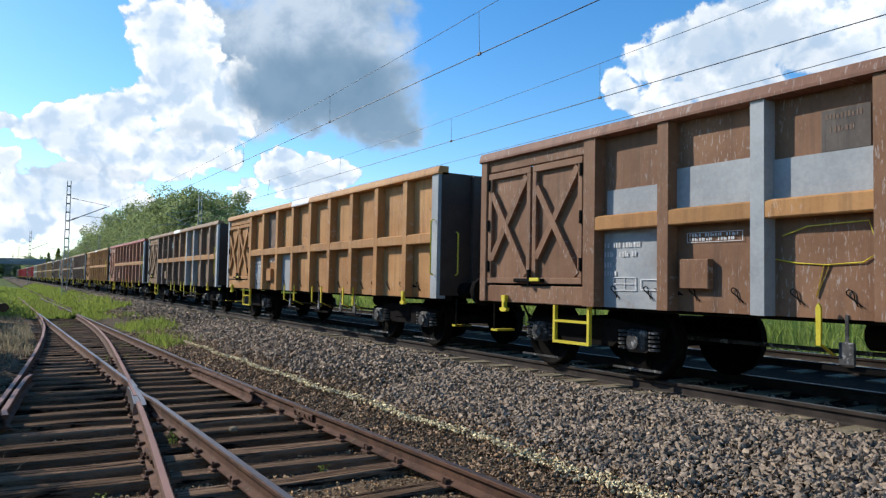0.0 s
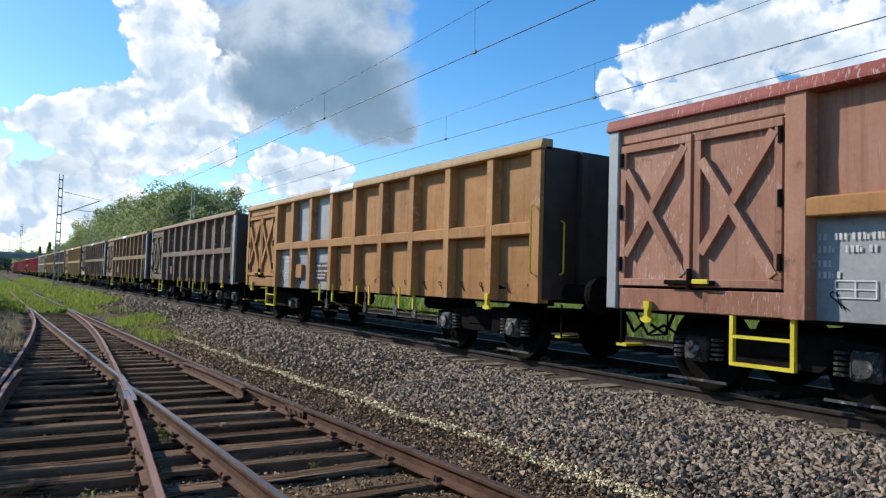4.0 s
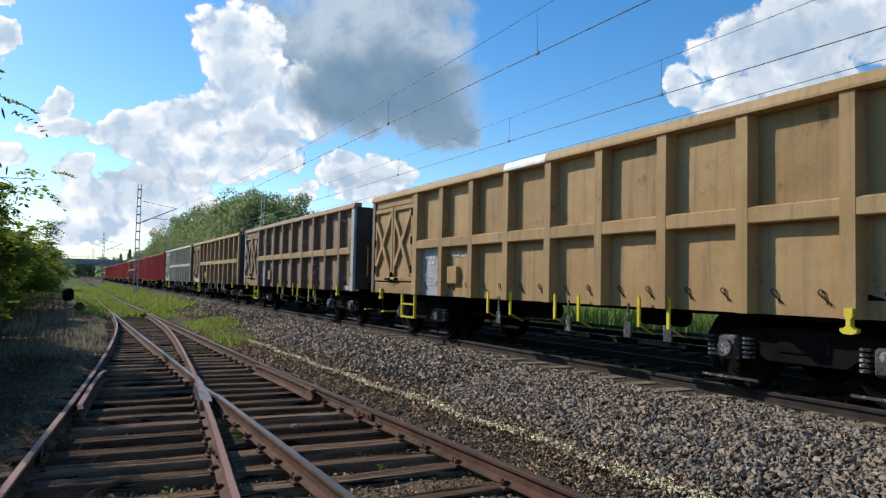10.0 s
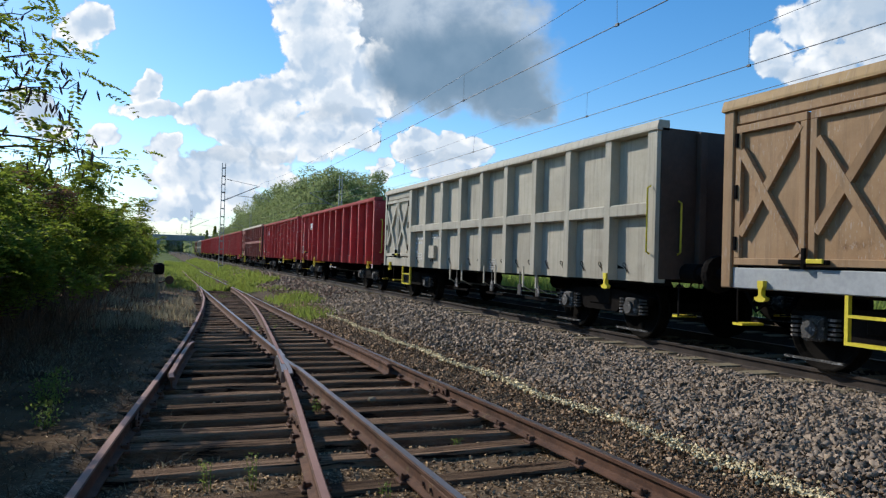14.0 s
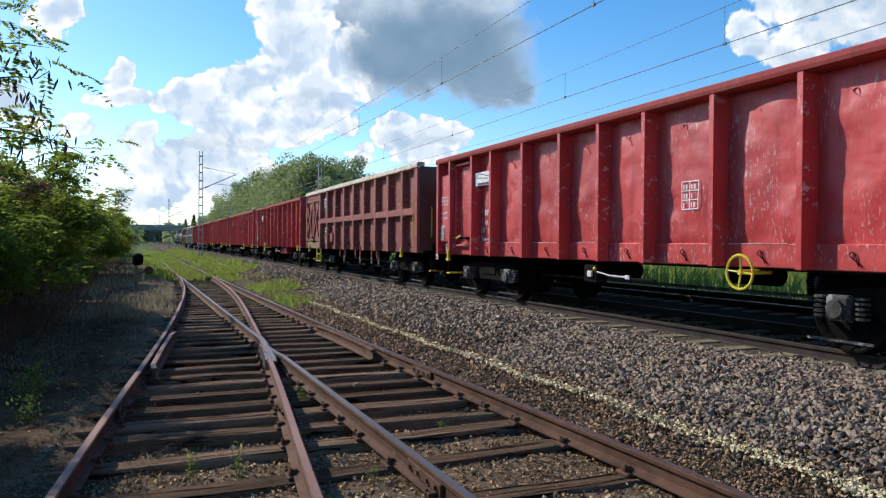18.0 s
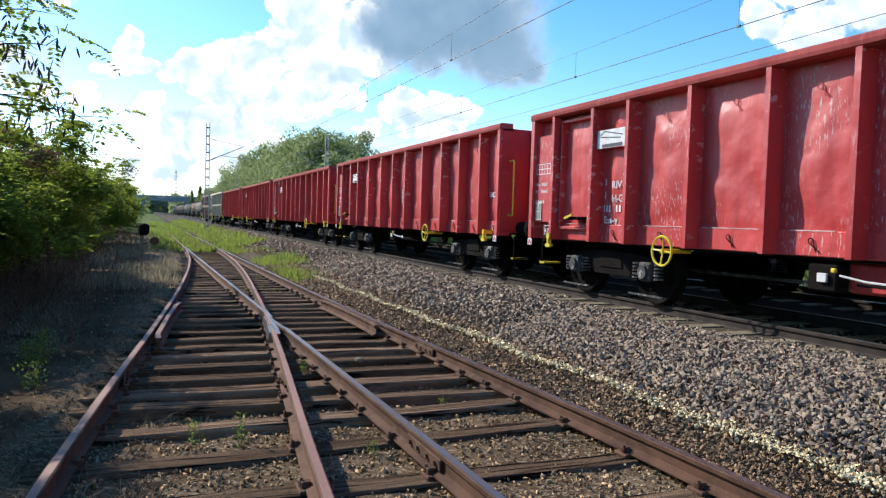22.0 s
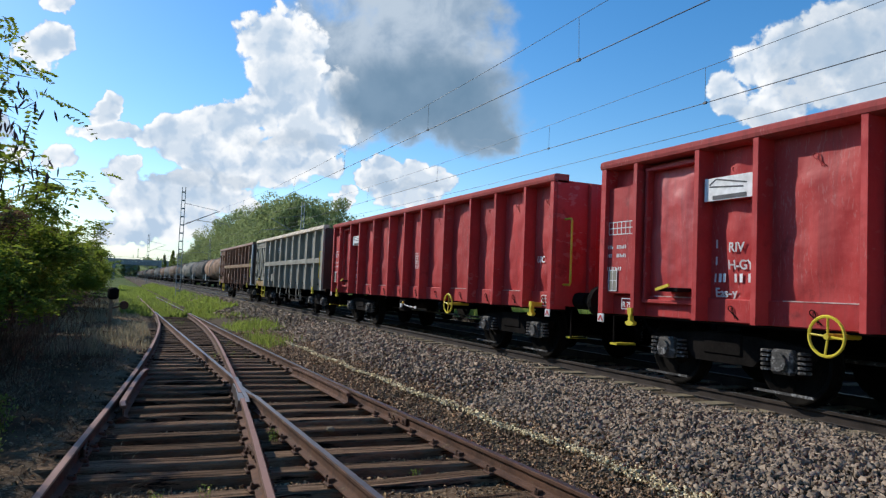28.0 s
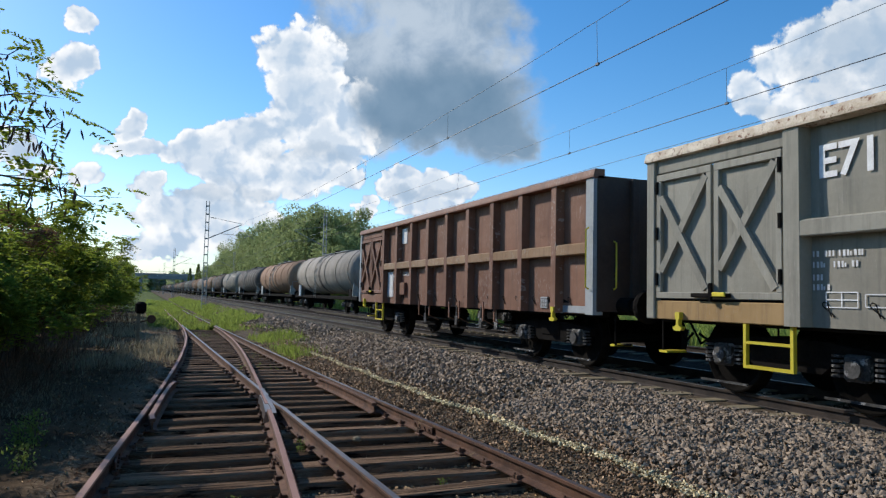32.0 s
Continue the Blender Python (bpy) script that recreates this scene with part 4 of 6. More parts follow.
def make_conifer(height):
    t = thing("conifer", "dark narrow conifer far down the line", "tree", group="far conifers")
    part("trunk", Shape().tube([(0, 0, -0.4), (0, 0, height * 0.95)], [0.2, 0.04], 6), BARK, t)
    n = 700
    h = rng.uniform(0.08, 1, n)
    a = rng.uniform(0, 2 * math.pi, n)
    r = (1 - h) * height * 0.2 * rng.uniform(0.4, 1, n) + 0.1
    v, f = leaf_cards(np.stack([r * np.cos(a), r * np.sin(a), h * height], 1), 0.5, 0.4)
    part("crown", cloud_mesh("crown", v, f, LEAF), LEAF, t)
    return t


conifer = make_conifer(11.0)
conifer.matrix_basis = pose(17, 268, -0.4)
for x, y in ((19.5, 275), (22, 283), (18, 290), (25, 296), (20, 302), (28, 305), (16.5, 310), (23, 315)):
    copy_thing(conifer, pose(x, y, -0.4 - 2 * random.random(), 0, 0, random.uniform(0, 360)))


# ---- the robinia thicket ----
def robinia_leaves(anchors, per, size):
    """Feathered leaves: pairs of small oval leaflets along a drooping rib."""
    n = len(anchors)
    out = rng.normal(0, 1, (n, 3)) * np.array([1, 1, 0.35])
    out /= np.linalg.norm(out, axis=1)[:, None]
    side = np.cross(out, np.array([0.1, 0.05, 1]))
    side /= np.linalg.norm(side, axis=1)[:, None]
    cents = []
    dirs = []
    length = size * rng.uniform(0.7, 1.3, n)
    for k in range(per):
        f = (k + 1) / per
        base = anchors + out * (length * f)[:, None] + np.array([0, 0, -1]) * (0.35 * length * f * f)[:, None]
        for sgn in (-1, 1):
            cents.append(base + sgn * side * (0.115 * size))
            dirs.append(sgn * side + 0.35 * out + rng.normal(0, 0.15, (n, 3)))
    c, d = np.concatenate(cents), np.concatenate(dirs)
    d /= np.linalg.norm(d, axis=1)[:, None]
    w = np.cross(d, np.array([0, 0, 1]) + rng.normal(0, 1.0, (len(c), 3)))
    w /= np.linalg.norm(w, axis=1)[:, None]
    a, b = 0.13 * size, 0.066 * size
    v = np.stack([c - d * a, c + w * b, c + d * a, c - w * b], 1).reshape(-1, 3)
    i = 4 * np.arange(len(c))
    return v, np.stack([i, i + 1, i + 2, i + 3], 1)


def make_bush(height, spread, leaves, name="robinia_bush", label="green robinia bush, bare and dry at its foot", low=0.24, size=0.30, centre=0.55):
    t = thing(name, label, "bush", group="thicket")
    s = Shape()
    tips = []
    for i in range(11):
        a, reach = 2.4 * i + random.random(), spread * (0.25 + 0.75 * random.random())
        h = height * (0.55 + 0.4 * random.random())
        pts = [Vector((0.15 * math.cos(a), 0.15 * math.sin(a), -0.25)), Vector((reach * 0.3 * math.cos(a), reach * 0.3 * math.sin(a), h * 0.45)),
               Vector((reach * 0.7 * math.cos(a + 0.2), reach * 0.7 * math.sin(a + 0.2), h * 0.8)), Vector((reach * math.cos(a + 0.3), reach * math.sin(a + 0.3), h))]
        s.tube(pts, [0.035, 0.024, 0.014, 0.005], 5)
        tips += pts[1:]
        for q in range(5):
            p = pts[1].lerp(pts[3], 0.2 * q + 0.1)
            e = p + Vector((random.uniform(-1, 1), random.uniform(-1, 1), random.uniform(-0.1, 0.7))) * spread * 0.35
            s.tube([p, p.lerp(e, 0.5) + Vector((0, 0, 0.06)), e], [0.011, 0.007, 0.003], 4)
            tips.append(e)
    part("trunk", s, BARK, t)
    base = np.array([tuple(p) for p in tips])
    clumps = base[rng.integers(0, len(base), 90)] + rng.normal(0, 1, (90, 3)) * spread * np.array([0.20, 0.20, 0.16])
    clumps[::3, 2] *= rng.uniform(0.3, 0.8, len(clumps[::3]))
    n = leaves
    anchors = clumps[rng.integers(0, 90, n)] + rng.normal(0, 1, (n, 3)) * np.array([0.14, 0.14, 0.085])
    under = anchors[:, 2] < 0.95 + 0.25 * np.sin(3 * anchors[:, 0] + 2 * anchors[:, 1])
    anchors[under, 2] += rng.uniform(0.6, 1.5, under.sum()) * min(1.0, height / 3)
    anchors[:, 2] = np.minimum(anchors[:, 2], height * 1.05)
    # dead brown twigs round the foot
    dead = Shape()
    for i in range(120):
        a, r = 6.283 * random.random(), spread * (0.35 + 0.75 * random.random())
        p = Vector((r * math.cos(a), r * math.sin(a), -0.05))
        e = p + Vector((random.uniform(-0.4, 0.4), random.uniform(-0.4, 0.4), random.uniform(0.3, 1.35)))
        dead.tube([p, p.lerp(e, 0.55) + Vector((0.05, 0.03, 0)), e], [0.009, 0.006, 0.003], 3)
    tagged(part("twig_tangle", dead, DEAD_TWIG, t, "dry brown twigs"), kind="stuff")
    sear = np.zeros(n, bool)
    for c in clumps[:7]:
        sear |= np.linalg.norm(anchors - c, axis=1) < 0.30
    v, f = robinia_leaves(anchors[~sear], 6, size)
    part("foliage", cloud_mesh("foliage", v, f, LEAF), LEAF, t)
    if sear.any():
        v, f = robinia_leaves(anchors[sear], 5, size * 0.85)
        part("withered_foliage", cloud_mesh("withered_foliage", v, f, DEAD_LEAF), DEAD_LEAF, t, "brown withered leaves")
    return t


BUSHES = [make_bush(2.7, 1.9, 4600), make_bush(3.2, 2.1, 5400), make_bush(2.0, 1.6, 3600), make_bush(3.7, 2.3, 6000), make_bush(5.2, 2.7, 11000, label="tall dense robinia bush out of view, added to shade the siding's bank")]


def plant_bushes():
    # the last few spots lie out of view, added to shade the bank
    spots = [(-3.8, 8.6, 1), (-3.1, 11.2, 0), (-3.6, 13.6, 1), (-2.7, 16.4, 1), (-5.2, 10.0, 1), (-5.4, 14.4, 3), (-2.9, 19.6, 1), (-4.6, 18.0, 3), (-3.2, 23.0, 1), (-4.8, 22.6, 3),
             (-3.1, 29.0, 1), (-4.6, 28.2, 3), (-2.3, 33.5, 1), (-4.3, 35, 3), (-2.2, 39, 1), (-2.6, 45, 1), (-4.4, 43, 3), (-2.4, 52, 1), (-3.4, 60, 3), (-6.6, 6.5, 1), (-7.4, 11.5, 3), (-5.0, 6.0, 2),
             (-2.4, 13.4, 2), (-3.0, 70, 3), (-4, 82, 3), (-3, 95, 3), (-5, 110, 3), (-7, 20, 3), (-7.2, 30, 3), (-7, 42, 3), (-6.5, 55, 3), (-8, 70, 3), (-9, 90, 3), (-3.8, 5.4, 2), (-3.9, 6.6, 3), (-3.7, 4.1, 1), (-4.6, 2.6, 3), (-5.6, 4.4, 3), (-5.7, 8.0, 4)]
    used = set()
    for x, y, k in spots:
        x -= 0.45 if 4 < y < 15 else 0.0
        m = pose(x, y, float(ground_height(np.array(x), np.array(y))), 0, 0, random.uniform(0, 360))
        if k in used:
            copy_thing(BUSHES[k], m)
        else:
            BUSHES[k].matrix_basis = m
            used.add(k)


plant_bushes()


def make_robinia():
    """A thin young tree close by, with long bare twigs, feathered leaves and dark hanging pods."""
    t = thing("robinia_tree", "young robinia tree with feathery leaves and dark hanging pods", "tree", (-1.72, 5.75, 0.0))
    s = Shape()
    s.tube([(-0.25, -0.1, -0.45), (-0.12, 0.0, 0.9), (0.0, 0.05, 2.0), (0.06, 0.06, 2.9), (0.16, 0.06, 3.6), (0.2, 0.05, 4.1)], [0.045, 0.04, 0.03, 0.022, 0.012, 0.004], 7)
    arms = []
    for z0, dx, dy, dz, n in ((1.95, 1.20, 0.15, 0.48, 9), (2.12, 1.05, -0.35, 0.70, 9), (2.35, 0.95, 0.35, 0.85, 9), (2.6, 0.75, -0.1, 0.75, 8), (2.5, 0.25, 0.55, 0.9, 8), (1.9, -0.6, 0.5, 0.6, 8), (2.4, -0.8, -0.3, 0.8, 8), (2.95, 0.4, -0.3, 0.75, 7), (2.2, 1.25, 0.3, 0.22, 8)):
        base = Vector((0.02, 0.05, z0))
        arms.append([base + Vector((dx * q + 0.04 * math.sin(7 * q + z0), dy * q, dz * q ** 0.8 - 0.25 * q ** 3)) for q in np.linspace(0, 1, n)])
        s.tube(arms[-1], list(np.linspace(0.013, 0.003, n)), 5)
        for q in range(3, n):
            e = arms[-1][q] + Vector((random.uniform(0.0, 0.3), random.uniform(-0.2, 0.2), random.uniform(-0.12, 0.2)))
            s.tube([arms[-1][q], e], [0.004, 0.0015], 4)
            arms[-1].append(e)
    part("trunk", s, BARK, t)
    anchors, pods = [], []
    for arm in arms:
        for p in arm[2:]:
            for _ in range(2):
                anchors.append(np.array(p) + rng.normal(0, 1, 3) * np.array([0.10, 0.10, 0.08]))
            if rng.random() < 0.6:
                tuft = np.array(p) + np.array([0, 0, -0.05])
                pods += [tuft + rng.normal(0, 1, 3) * np.array([0.05, 0.05, 0.04]) for _ in range(5)]
    v, f = robinia_leaves(np.array(anchors), 8, 0.20)
    part("foliage", cloud_mesh("foliage", v, f, LEAF), LEAF, t)
    c = np.array(pods)
    n = len(c)
    turn = rng.uniform(0, 6.3, n)
    w = np.stack([np.cos(turn), np.sin(turn), np.zeros(n)], 1) * 0.008
    down = np.stack([rng.normal(0, 0.025, n), rng.normal(0, 0.025, n), -rng.uniform(0.06, 0.10, n)], 1)
    v = np.stack([c, c + w + down * 0.3, c + w * 0.8 + down * 0.75, c + down, c - w * 0.8 + down * 0.75, c - w + down * 0.3], 1).reshape(-1, 3)
    i = 6 * np.arange(n)
    tagged(part("seed_pod", cloud_mesh("seed_pod", v, np.concatenate([np.stack([i, i + 1, i + 2, i + 5], 1), np.stack([i + 5, i + 2, i + 3, i + 4], 1)]), POD), POD, t), kind="stuff")


make_robinia()


# ---- grass and weeds ----
def blades(name, x, y, z, tall, mat, label, category="grass", lean=0.35, width=0.010):
    n = len(x)
    a = rng.uniform(0, 2 * np.pi, n)
    w = np.stack([np.cos(a), np.sin(a), np.zeros(n)], 1) * (width * rng.uniform(0.6, 1.4, n))[:, None]
    root = np.stack([x, y, z], 1)
    bend = np.stack([rng.normal(0, lean, n), rng.normal(0, lean, n), np.ones(n)], 1) * tall[:, None]
    mid = root + bend * np.array([0.35, 0.35, 0.6])
    v = np.stack([root - w, root + w, mid + w * 0.7, root + bend, mid - w * 0.7], 1).reshape(-1, 3)
    i = 5 * np.arange(n)
    f = np.concatenate([np.stack([i, i + 1, i + 2], 1), np.stack([i, i + 2, i + 4], 1), np.stack([i + 4, i + 2, i + 3], 1)])
    return tagged(new(name, cloud_mesh(name, v, f, mat)), label, category, kind="stuff")


def plant_grass():
    def field(n, x0, x1, y0, y1, t0, t1, mat, name, label, power=1.0, edge=0.0, width=0.010, lean=0.35):
        y = y0 + (y1 - y0) * rng.uniform(0, 1, n) ** power
        x = rng.uniform(x0, x1, n)
        patch = np.sin(x * 2.3 + 0.9 * y) + np.sin(0.37 * y - 1.7 * x) + rng.normal(0, 0.7, n)
        keep = patch > edge
        x, y = x[keep], y[keep]
        z = np.where(x > 3.6, np.interp(x, [3.55, 4.2, 5.55, 5.9], [-0.25, -0.16, 0.2, 0.24]), ground_height(x, y)) - 0.02
        blades(name, x, y, z, rng.uniform(t0, t1, len(x)) * np.interp(patch[keep], [edge, 2.5], [0.6, 1.25]), mat, label, lean=lean, width=width)

    field(12000, 3.5, 4.8, 18.5, 40, 0.10, 0.34, GRASS, "trackside_grass", "fresh green grass between the siding and the main line", 0.8, 0.6, 0.011)
    field(26000, 0.2, 5.4, 36, 130, 0.15, 0.40, GRASS, "meadow_grass", "fresh green grass grown over the far siding", 1.5, -1.5, 0.035)
    field(1500, 1.75, 3.1, 17, 40, 0.05, 0.22, GRASS, "sleeper_grass", "green tufts between the rails", 1.0, 0.5, 0.010)
    field(15000, -1.8, 1.0, 17, 60, 0.08, 0.30, DRY_GRASS, "dry_grass", "dry straw-coloured grass beside the siding", 1.2, -0.4, 0.012)
    field(7000, -4.5, -0.9, 3.2, 24, 0.04, 0.15, DRY_GRASS, "litter_grass", "dead grass and litter under the thicket", 1.2, 0.2, 0.008)
    field(17000, 12.75, 24, 2, 60, 0.35, 0.95, GRASS, "verge_grass", "tall green grass beyond the tracks", 1.0, -1.2, 0.022)
    field(9000, -2.8, 0.2, 3.5, 16, 0.05, 0.16, DRY_GRASS, "dead_stalks", "tangled dead stalks on the ground", 1.0, 0.1, 0.003, 1.8)
    field(16000, -4.2, 0.1, 3.2, 20, 0.05, 0.20, DEAD_TWIG, "fallen_twigs", "fallen brown twigs on the ground under the thicket", 1.1, -0.8, 0.004, 1.3)
    field(14000, -4.2, 0.0, 3.2, 20, 0.02, 0.05, DEAD_LEAF, "leaf_litter", "dead brown leaves on the ground under the thicket", 1.1, -1.2, 0.014, 1.5)
    field(12000, -3.9, -1.75, 6.5, 21, 0.12, 0.50, DEAD_TWIG, "brushwood", "brown tangle of dry twigs at the foot of the thicket", 1.1, -0.6, 0.004, 1.1)
    field(2500, -0.6, 3.3, 2.5, 14, 0.015, 0.05, DRY_GRASS, "straw", "scattered straw and dead stalks between the sleepers", 1.0, 0.0, 0.004)


plant_grass()


def make_weed(at, tall, n):
    t = thing("weed", "small fresh green weed growing between the sleepers", "plant", at, "weeds in the track")
    s = Shape()
    for i in range(3):
        s.tube([(0.02 * i, 0, -0.04), (0.03 * i - 0.02, 0.01, tall * 0.6), (0.05 * i - 0.05, 0.02, tall)], [0.004, 0.003, 0.001], 4)
    part("stem", s, GRASS, t)
    c = np.stack([rng.normal(0, 0.028 if tall < 0.26 else 0.07, n), rng.normal(0, 0.025 if tall < 0.26 else 0.06, n), tall * rng.uniform(0.1, 1, n)], 1)
    v, f = leaf_cards(c, 0.013 if tall < 0.26 else 0.022, 0.4)
    part("foliage", cloud_mesh("foliage", v, f, GRASS), GRASS, t)


for x, y, tall, n in ((0.34, 5.55, 0.20, 60), (0.66, 5.5, 0.24, 60), (1.63, 7.9, 0.16, 50), (0.05, 4.1, 0.12, 40), (1.55, 5.0, 0.10, 30), (2.6, 6.2, 0.06, 20), (-1.05, 8.9, 0.42, 260), (-1.16, 8.75, 0.34, 200), (-0.98, 7.7, 0.28, 140), (-1.9, 5.2, 0.3, 80)):
    make_weed((x, y, -0.2 + sink(y)), tall, n)


def make_stone(at):
    t = thing("pale_stone", "pale rounded stone lying on a sleeper", "stone", at)
    s = Shape().tube([(0, 0, -0.02), (0, 0, 0), (0.005, 0, 0.025), (0.004, 0, 0.04)], [0.04, 0.06, 0.05, 0.015], 8)
    part("stone", s, CONCRETE, t)


make_stone((2.36, 8.25, -0.20))


# ---- dwarf signal by the thicket ----
def make_dwarf_signal(at):
    t = thing("dwarf_signal", "small rusty point signal on a short post", "signal", at)
    part("post", Shape().box(-0.045, 0.045, -0.04, 0.04, -0.6, 0.75, 0.01), CONCRETE, t, "weathered post")
    part("lantern", Shape().tube([(0.05, 0, 0.72), (0.05, 0, 0.80), (0.05, 0, 1.02), (0.05, 0, 1.08)], [0.10, 0.16, 0.16, 0.07], 10), UNDERFRAME, t)
    part("arm", Shape().bar((0.05, 0, 0.46), (0.36, 0, 0.56), 0.04, 0.04, (0, 1, 0)), SIGNAL_RUST, t)
    part("counterweight", Shape().tube([(0.36, -0.06, 0.56), (0.36, 0.06, 0.56)], 0.13, 12), SIGNAL_RUST, t)
    part("lever_box", Shape().box(-0.16, 0.16, -0.16, 0.16, -0.55, -0.2, 0.02), SIGNAL_RUST, t)


make_dwarf_signal((-0.15, 23.6, 0.04))

# ---- the train ----
def words(text, size, at, parent, mat=None, name="lettering"):
    """Lettering on the side that faces -x, from its left end (far end) on."""
    c = bpy.data.curves.new(name, "FONT")
    c.body, c.size, c.extrude, c.offset = text, size, 0.001, 0.022 * size
    o = bpy.data.objects.new(name, c)
    m = bpy.data.meshes.new_from_object(o)
    bpy.data.objects.remove(o)
    m.transform(Matrix(((0, 0, -1, at[0]), (-1, 0, 0, at[1]), (0, 1, 0, at[2]), (0, 0, 0, 1))))
    m.materials.clear()
    m.materials.append(mat or WHITE_PAINT)
    return part(name, m, None, parent)


def bars(lines, at, parent, mat=None, name="marking", h=0.05):
    """Unreadable lines of writing: rows of short upright bars. lines: (drop, [(start, length), ...])."""
    s = Shape()
    for drop, runs in lines:
        for a, n in runs:
            pitch = max(0.030, 0.68 * h)
            for k in range(max(1, round(n / pitch))):
                y = at[1] - a - pitch * k - 0.004 * ((k * 7) % 3)
                w = 0.45 * pitch + 0.12 * pitch * ((k * 5 + round(100 * a)) % 3)
                s.box(at[0] - 0.0015, at[0] + 0.0005, y - w, y, at[2] - drop - h, at[2] - drop - 0.3 * h * ((k * 3) % 4 == 1))
    return tagged(part(name, s, mat or WHITE_PAINT, parent), kind="stuff")


def framed(y0, y1, z0, z1, x, parent, mat=None, name="marking_frame", w=0.012, rows=1, cols=1):
    s = Shape()
    for i in range(rows + 1):
        z = z0 + (z1 - z0) * i / rows
        s.box(x - 0.0015, x + 0.0005, y0, y1, z - w / 2, z + w / 2)
    for i in range(cols + 1):
        y = y0 + (y1 - y0) * i / cols
        s.box(x - 0.0018, x + 0.0005, y - w / 2, y + w / 2, z0, z1)
    return part(name, s, mat or WHITE_PAINT, parent)


def wheelset_mesh():
    s = Shape()
    prof = [(0.72, 0.46), (0.855, 0.46), (0.86, 0.44), (0.83, 0.40), (0.80, 0.38), (0.79, 0.20), (0.84, 0.16), (0.84, 0.085)]
    n = 24
    for sgn in (-1, 1):
        pts = [(sgn * x, r) for x, r in [(0.70, 0.085), (0.70, 0.49), (0.715, 0.49)] + prof]
        verts = [(x, r * math.cos(2 * math.pi * k / n), r * math.sin(2 * math.pi * k / n)) for x, r in pts for k in range(n)]
        s.add(verts, [(i * n + k, i * n + (k + 1) % n, (i + 1) * n + (k + 1) % n, (i + 1) * n + k) for i in range(len(pts) - 1) for k in range(n)])
        for k in range(4):
            a = math.pi * k / 2
            s.tube([(sgn * 0.80, 0.28 * math.cos(a), 0.28 * math.sin(a)), (sgn * 0.815, 0.28 * math.cos(a), 0.28 * math.sin(a))], 0.04, 8)
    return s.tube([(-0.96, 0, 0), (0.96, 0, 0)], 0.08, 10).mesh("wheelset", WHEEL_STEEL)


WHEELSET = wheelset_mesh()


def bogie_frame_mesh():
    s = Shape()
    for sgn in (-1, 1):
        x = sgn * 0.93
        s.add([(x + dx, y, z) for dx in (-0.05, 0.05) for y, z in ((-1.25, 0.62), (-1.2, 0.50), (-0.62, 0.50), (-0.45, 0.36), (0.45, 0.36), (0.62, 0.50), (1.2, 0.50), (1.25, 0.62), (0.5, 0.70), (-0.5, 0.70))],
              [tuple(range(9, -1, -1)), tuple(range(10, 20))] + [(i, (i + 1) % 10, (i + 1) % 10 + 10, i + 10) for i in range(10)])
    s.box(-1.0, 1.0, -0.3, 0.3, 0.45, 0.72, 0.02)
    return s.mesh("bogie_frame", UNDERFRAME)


def axle_box_mesh():
    s = Shape().box(-1.07, -0.95, -0.14, 0.14, 0.33, 0.60, 0.03)
    s.tube([(-1.11, 0, 0.46), (-1.06, 0, 0.46)], 0.095, 10)
    for dy in (-0.24, 0.24):
        for k in range(5):
            s.tube([(-0.99, dy, 0.36 + 0.05 * k), (-0.99, dy, 0.385 + 0.05 * k)], 0.07, 8)
    return s.mesh("axle_box", AXLE_BOX)


BOGIE, AXLE = bogie_frame_mesh(), axle_box_mesh()
BRAKE_BAR = Shape().bar((-1.02, -0.38, 0.13), (-1.02, 0.38, 0.13), 0.025, 0.025).mesh("brake_bar", AXLE_BOX)


def running_gear(t, half):
    for yc in (-half, half):
        fr = part("bogie_frame", BOGIE, None, t)
        fr.location = (0, yc, 0)
        for dy in (-0.9, 0.9):
            w = part("wheelset", WHEELSET, None, t)
            w.location = (0, yc + dy, 0.46)
            for rz in (0, 180):
                a = part("axle_box", AXLE, None, fr)
                a.matrix_basis = pose(0, dy, 0, 0, 0, rz)
            part("brake_bar", BRAKE_BAR, None, fr).location = (0, dy, 0)


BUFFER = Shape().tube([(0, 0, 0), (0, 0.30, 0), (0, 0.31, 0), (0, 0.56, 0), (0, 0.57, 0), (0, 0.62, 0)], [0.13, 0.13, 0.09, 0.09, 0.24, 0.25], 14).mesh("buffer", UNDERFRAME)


def end_gear(t, length):
    for rz, y in ((0, length), (180, -length)):
        for x in (-0.875, 0.875):
            b = part("buffer", BUFFER, None, t)
            b.matrix_basis = pose(x, y, 1.0, 0, 0, rz)
        sg = 1 if y > 0 else -1
        s = Shape().bar((0, y, 0.98), (0, y + sg * 0.5, 0.98), 0.07, 0.09)
        s.tube([(0, y + sg * 0.1, 0.9), (0.05, y + sg * 0.35, 0.5), (0, y + sg * 0.55, 0.62)], 0.025, 6)
        s.tube([(0.35, y, 0.9), (0.38, y + sg * 0.3, 0.45), (0.34, y + sg * 0.62, 0.6)], 0.022, 6)
        part("coupling", s, UNDERFRAME, t)
        for x in (-1.05, 1.05):
            s = Shape().tube([(x, y + sg * 0.08, 0.85), (x, y + sg * 0.08, 0.42), (x * 0.72, y + sg * 0.08, 0.42)], 0.016, 5)
            part("step_hanger", s, UNDERFRAME, t)
            part("shunter_step", Shape().box(min(x, x * 0.72) - 0.02, max(x, x * 0.72) + 0.02, y - 0.08 if sg < 0 else y - 0.02, y + 0.02 if sg < 0 else y + 0.14, 0.40, 0.43), YELLOW, t, "yellow shunter's step")


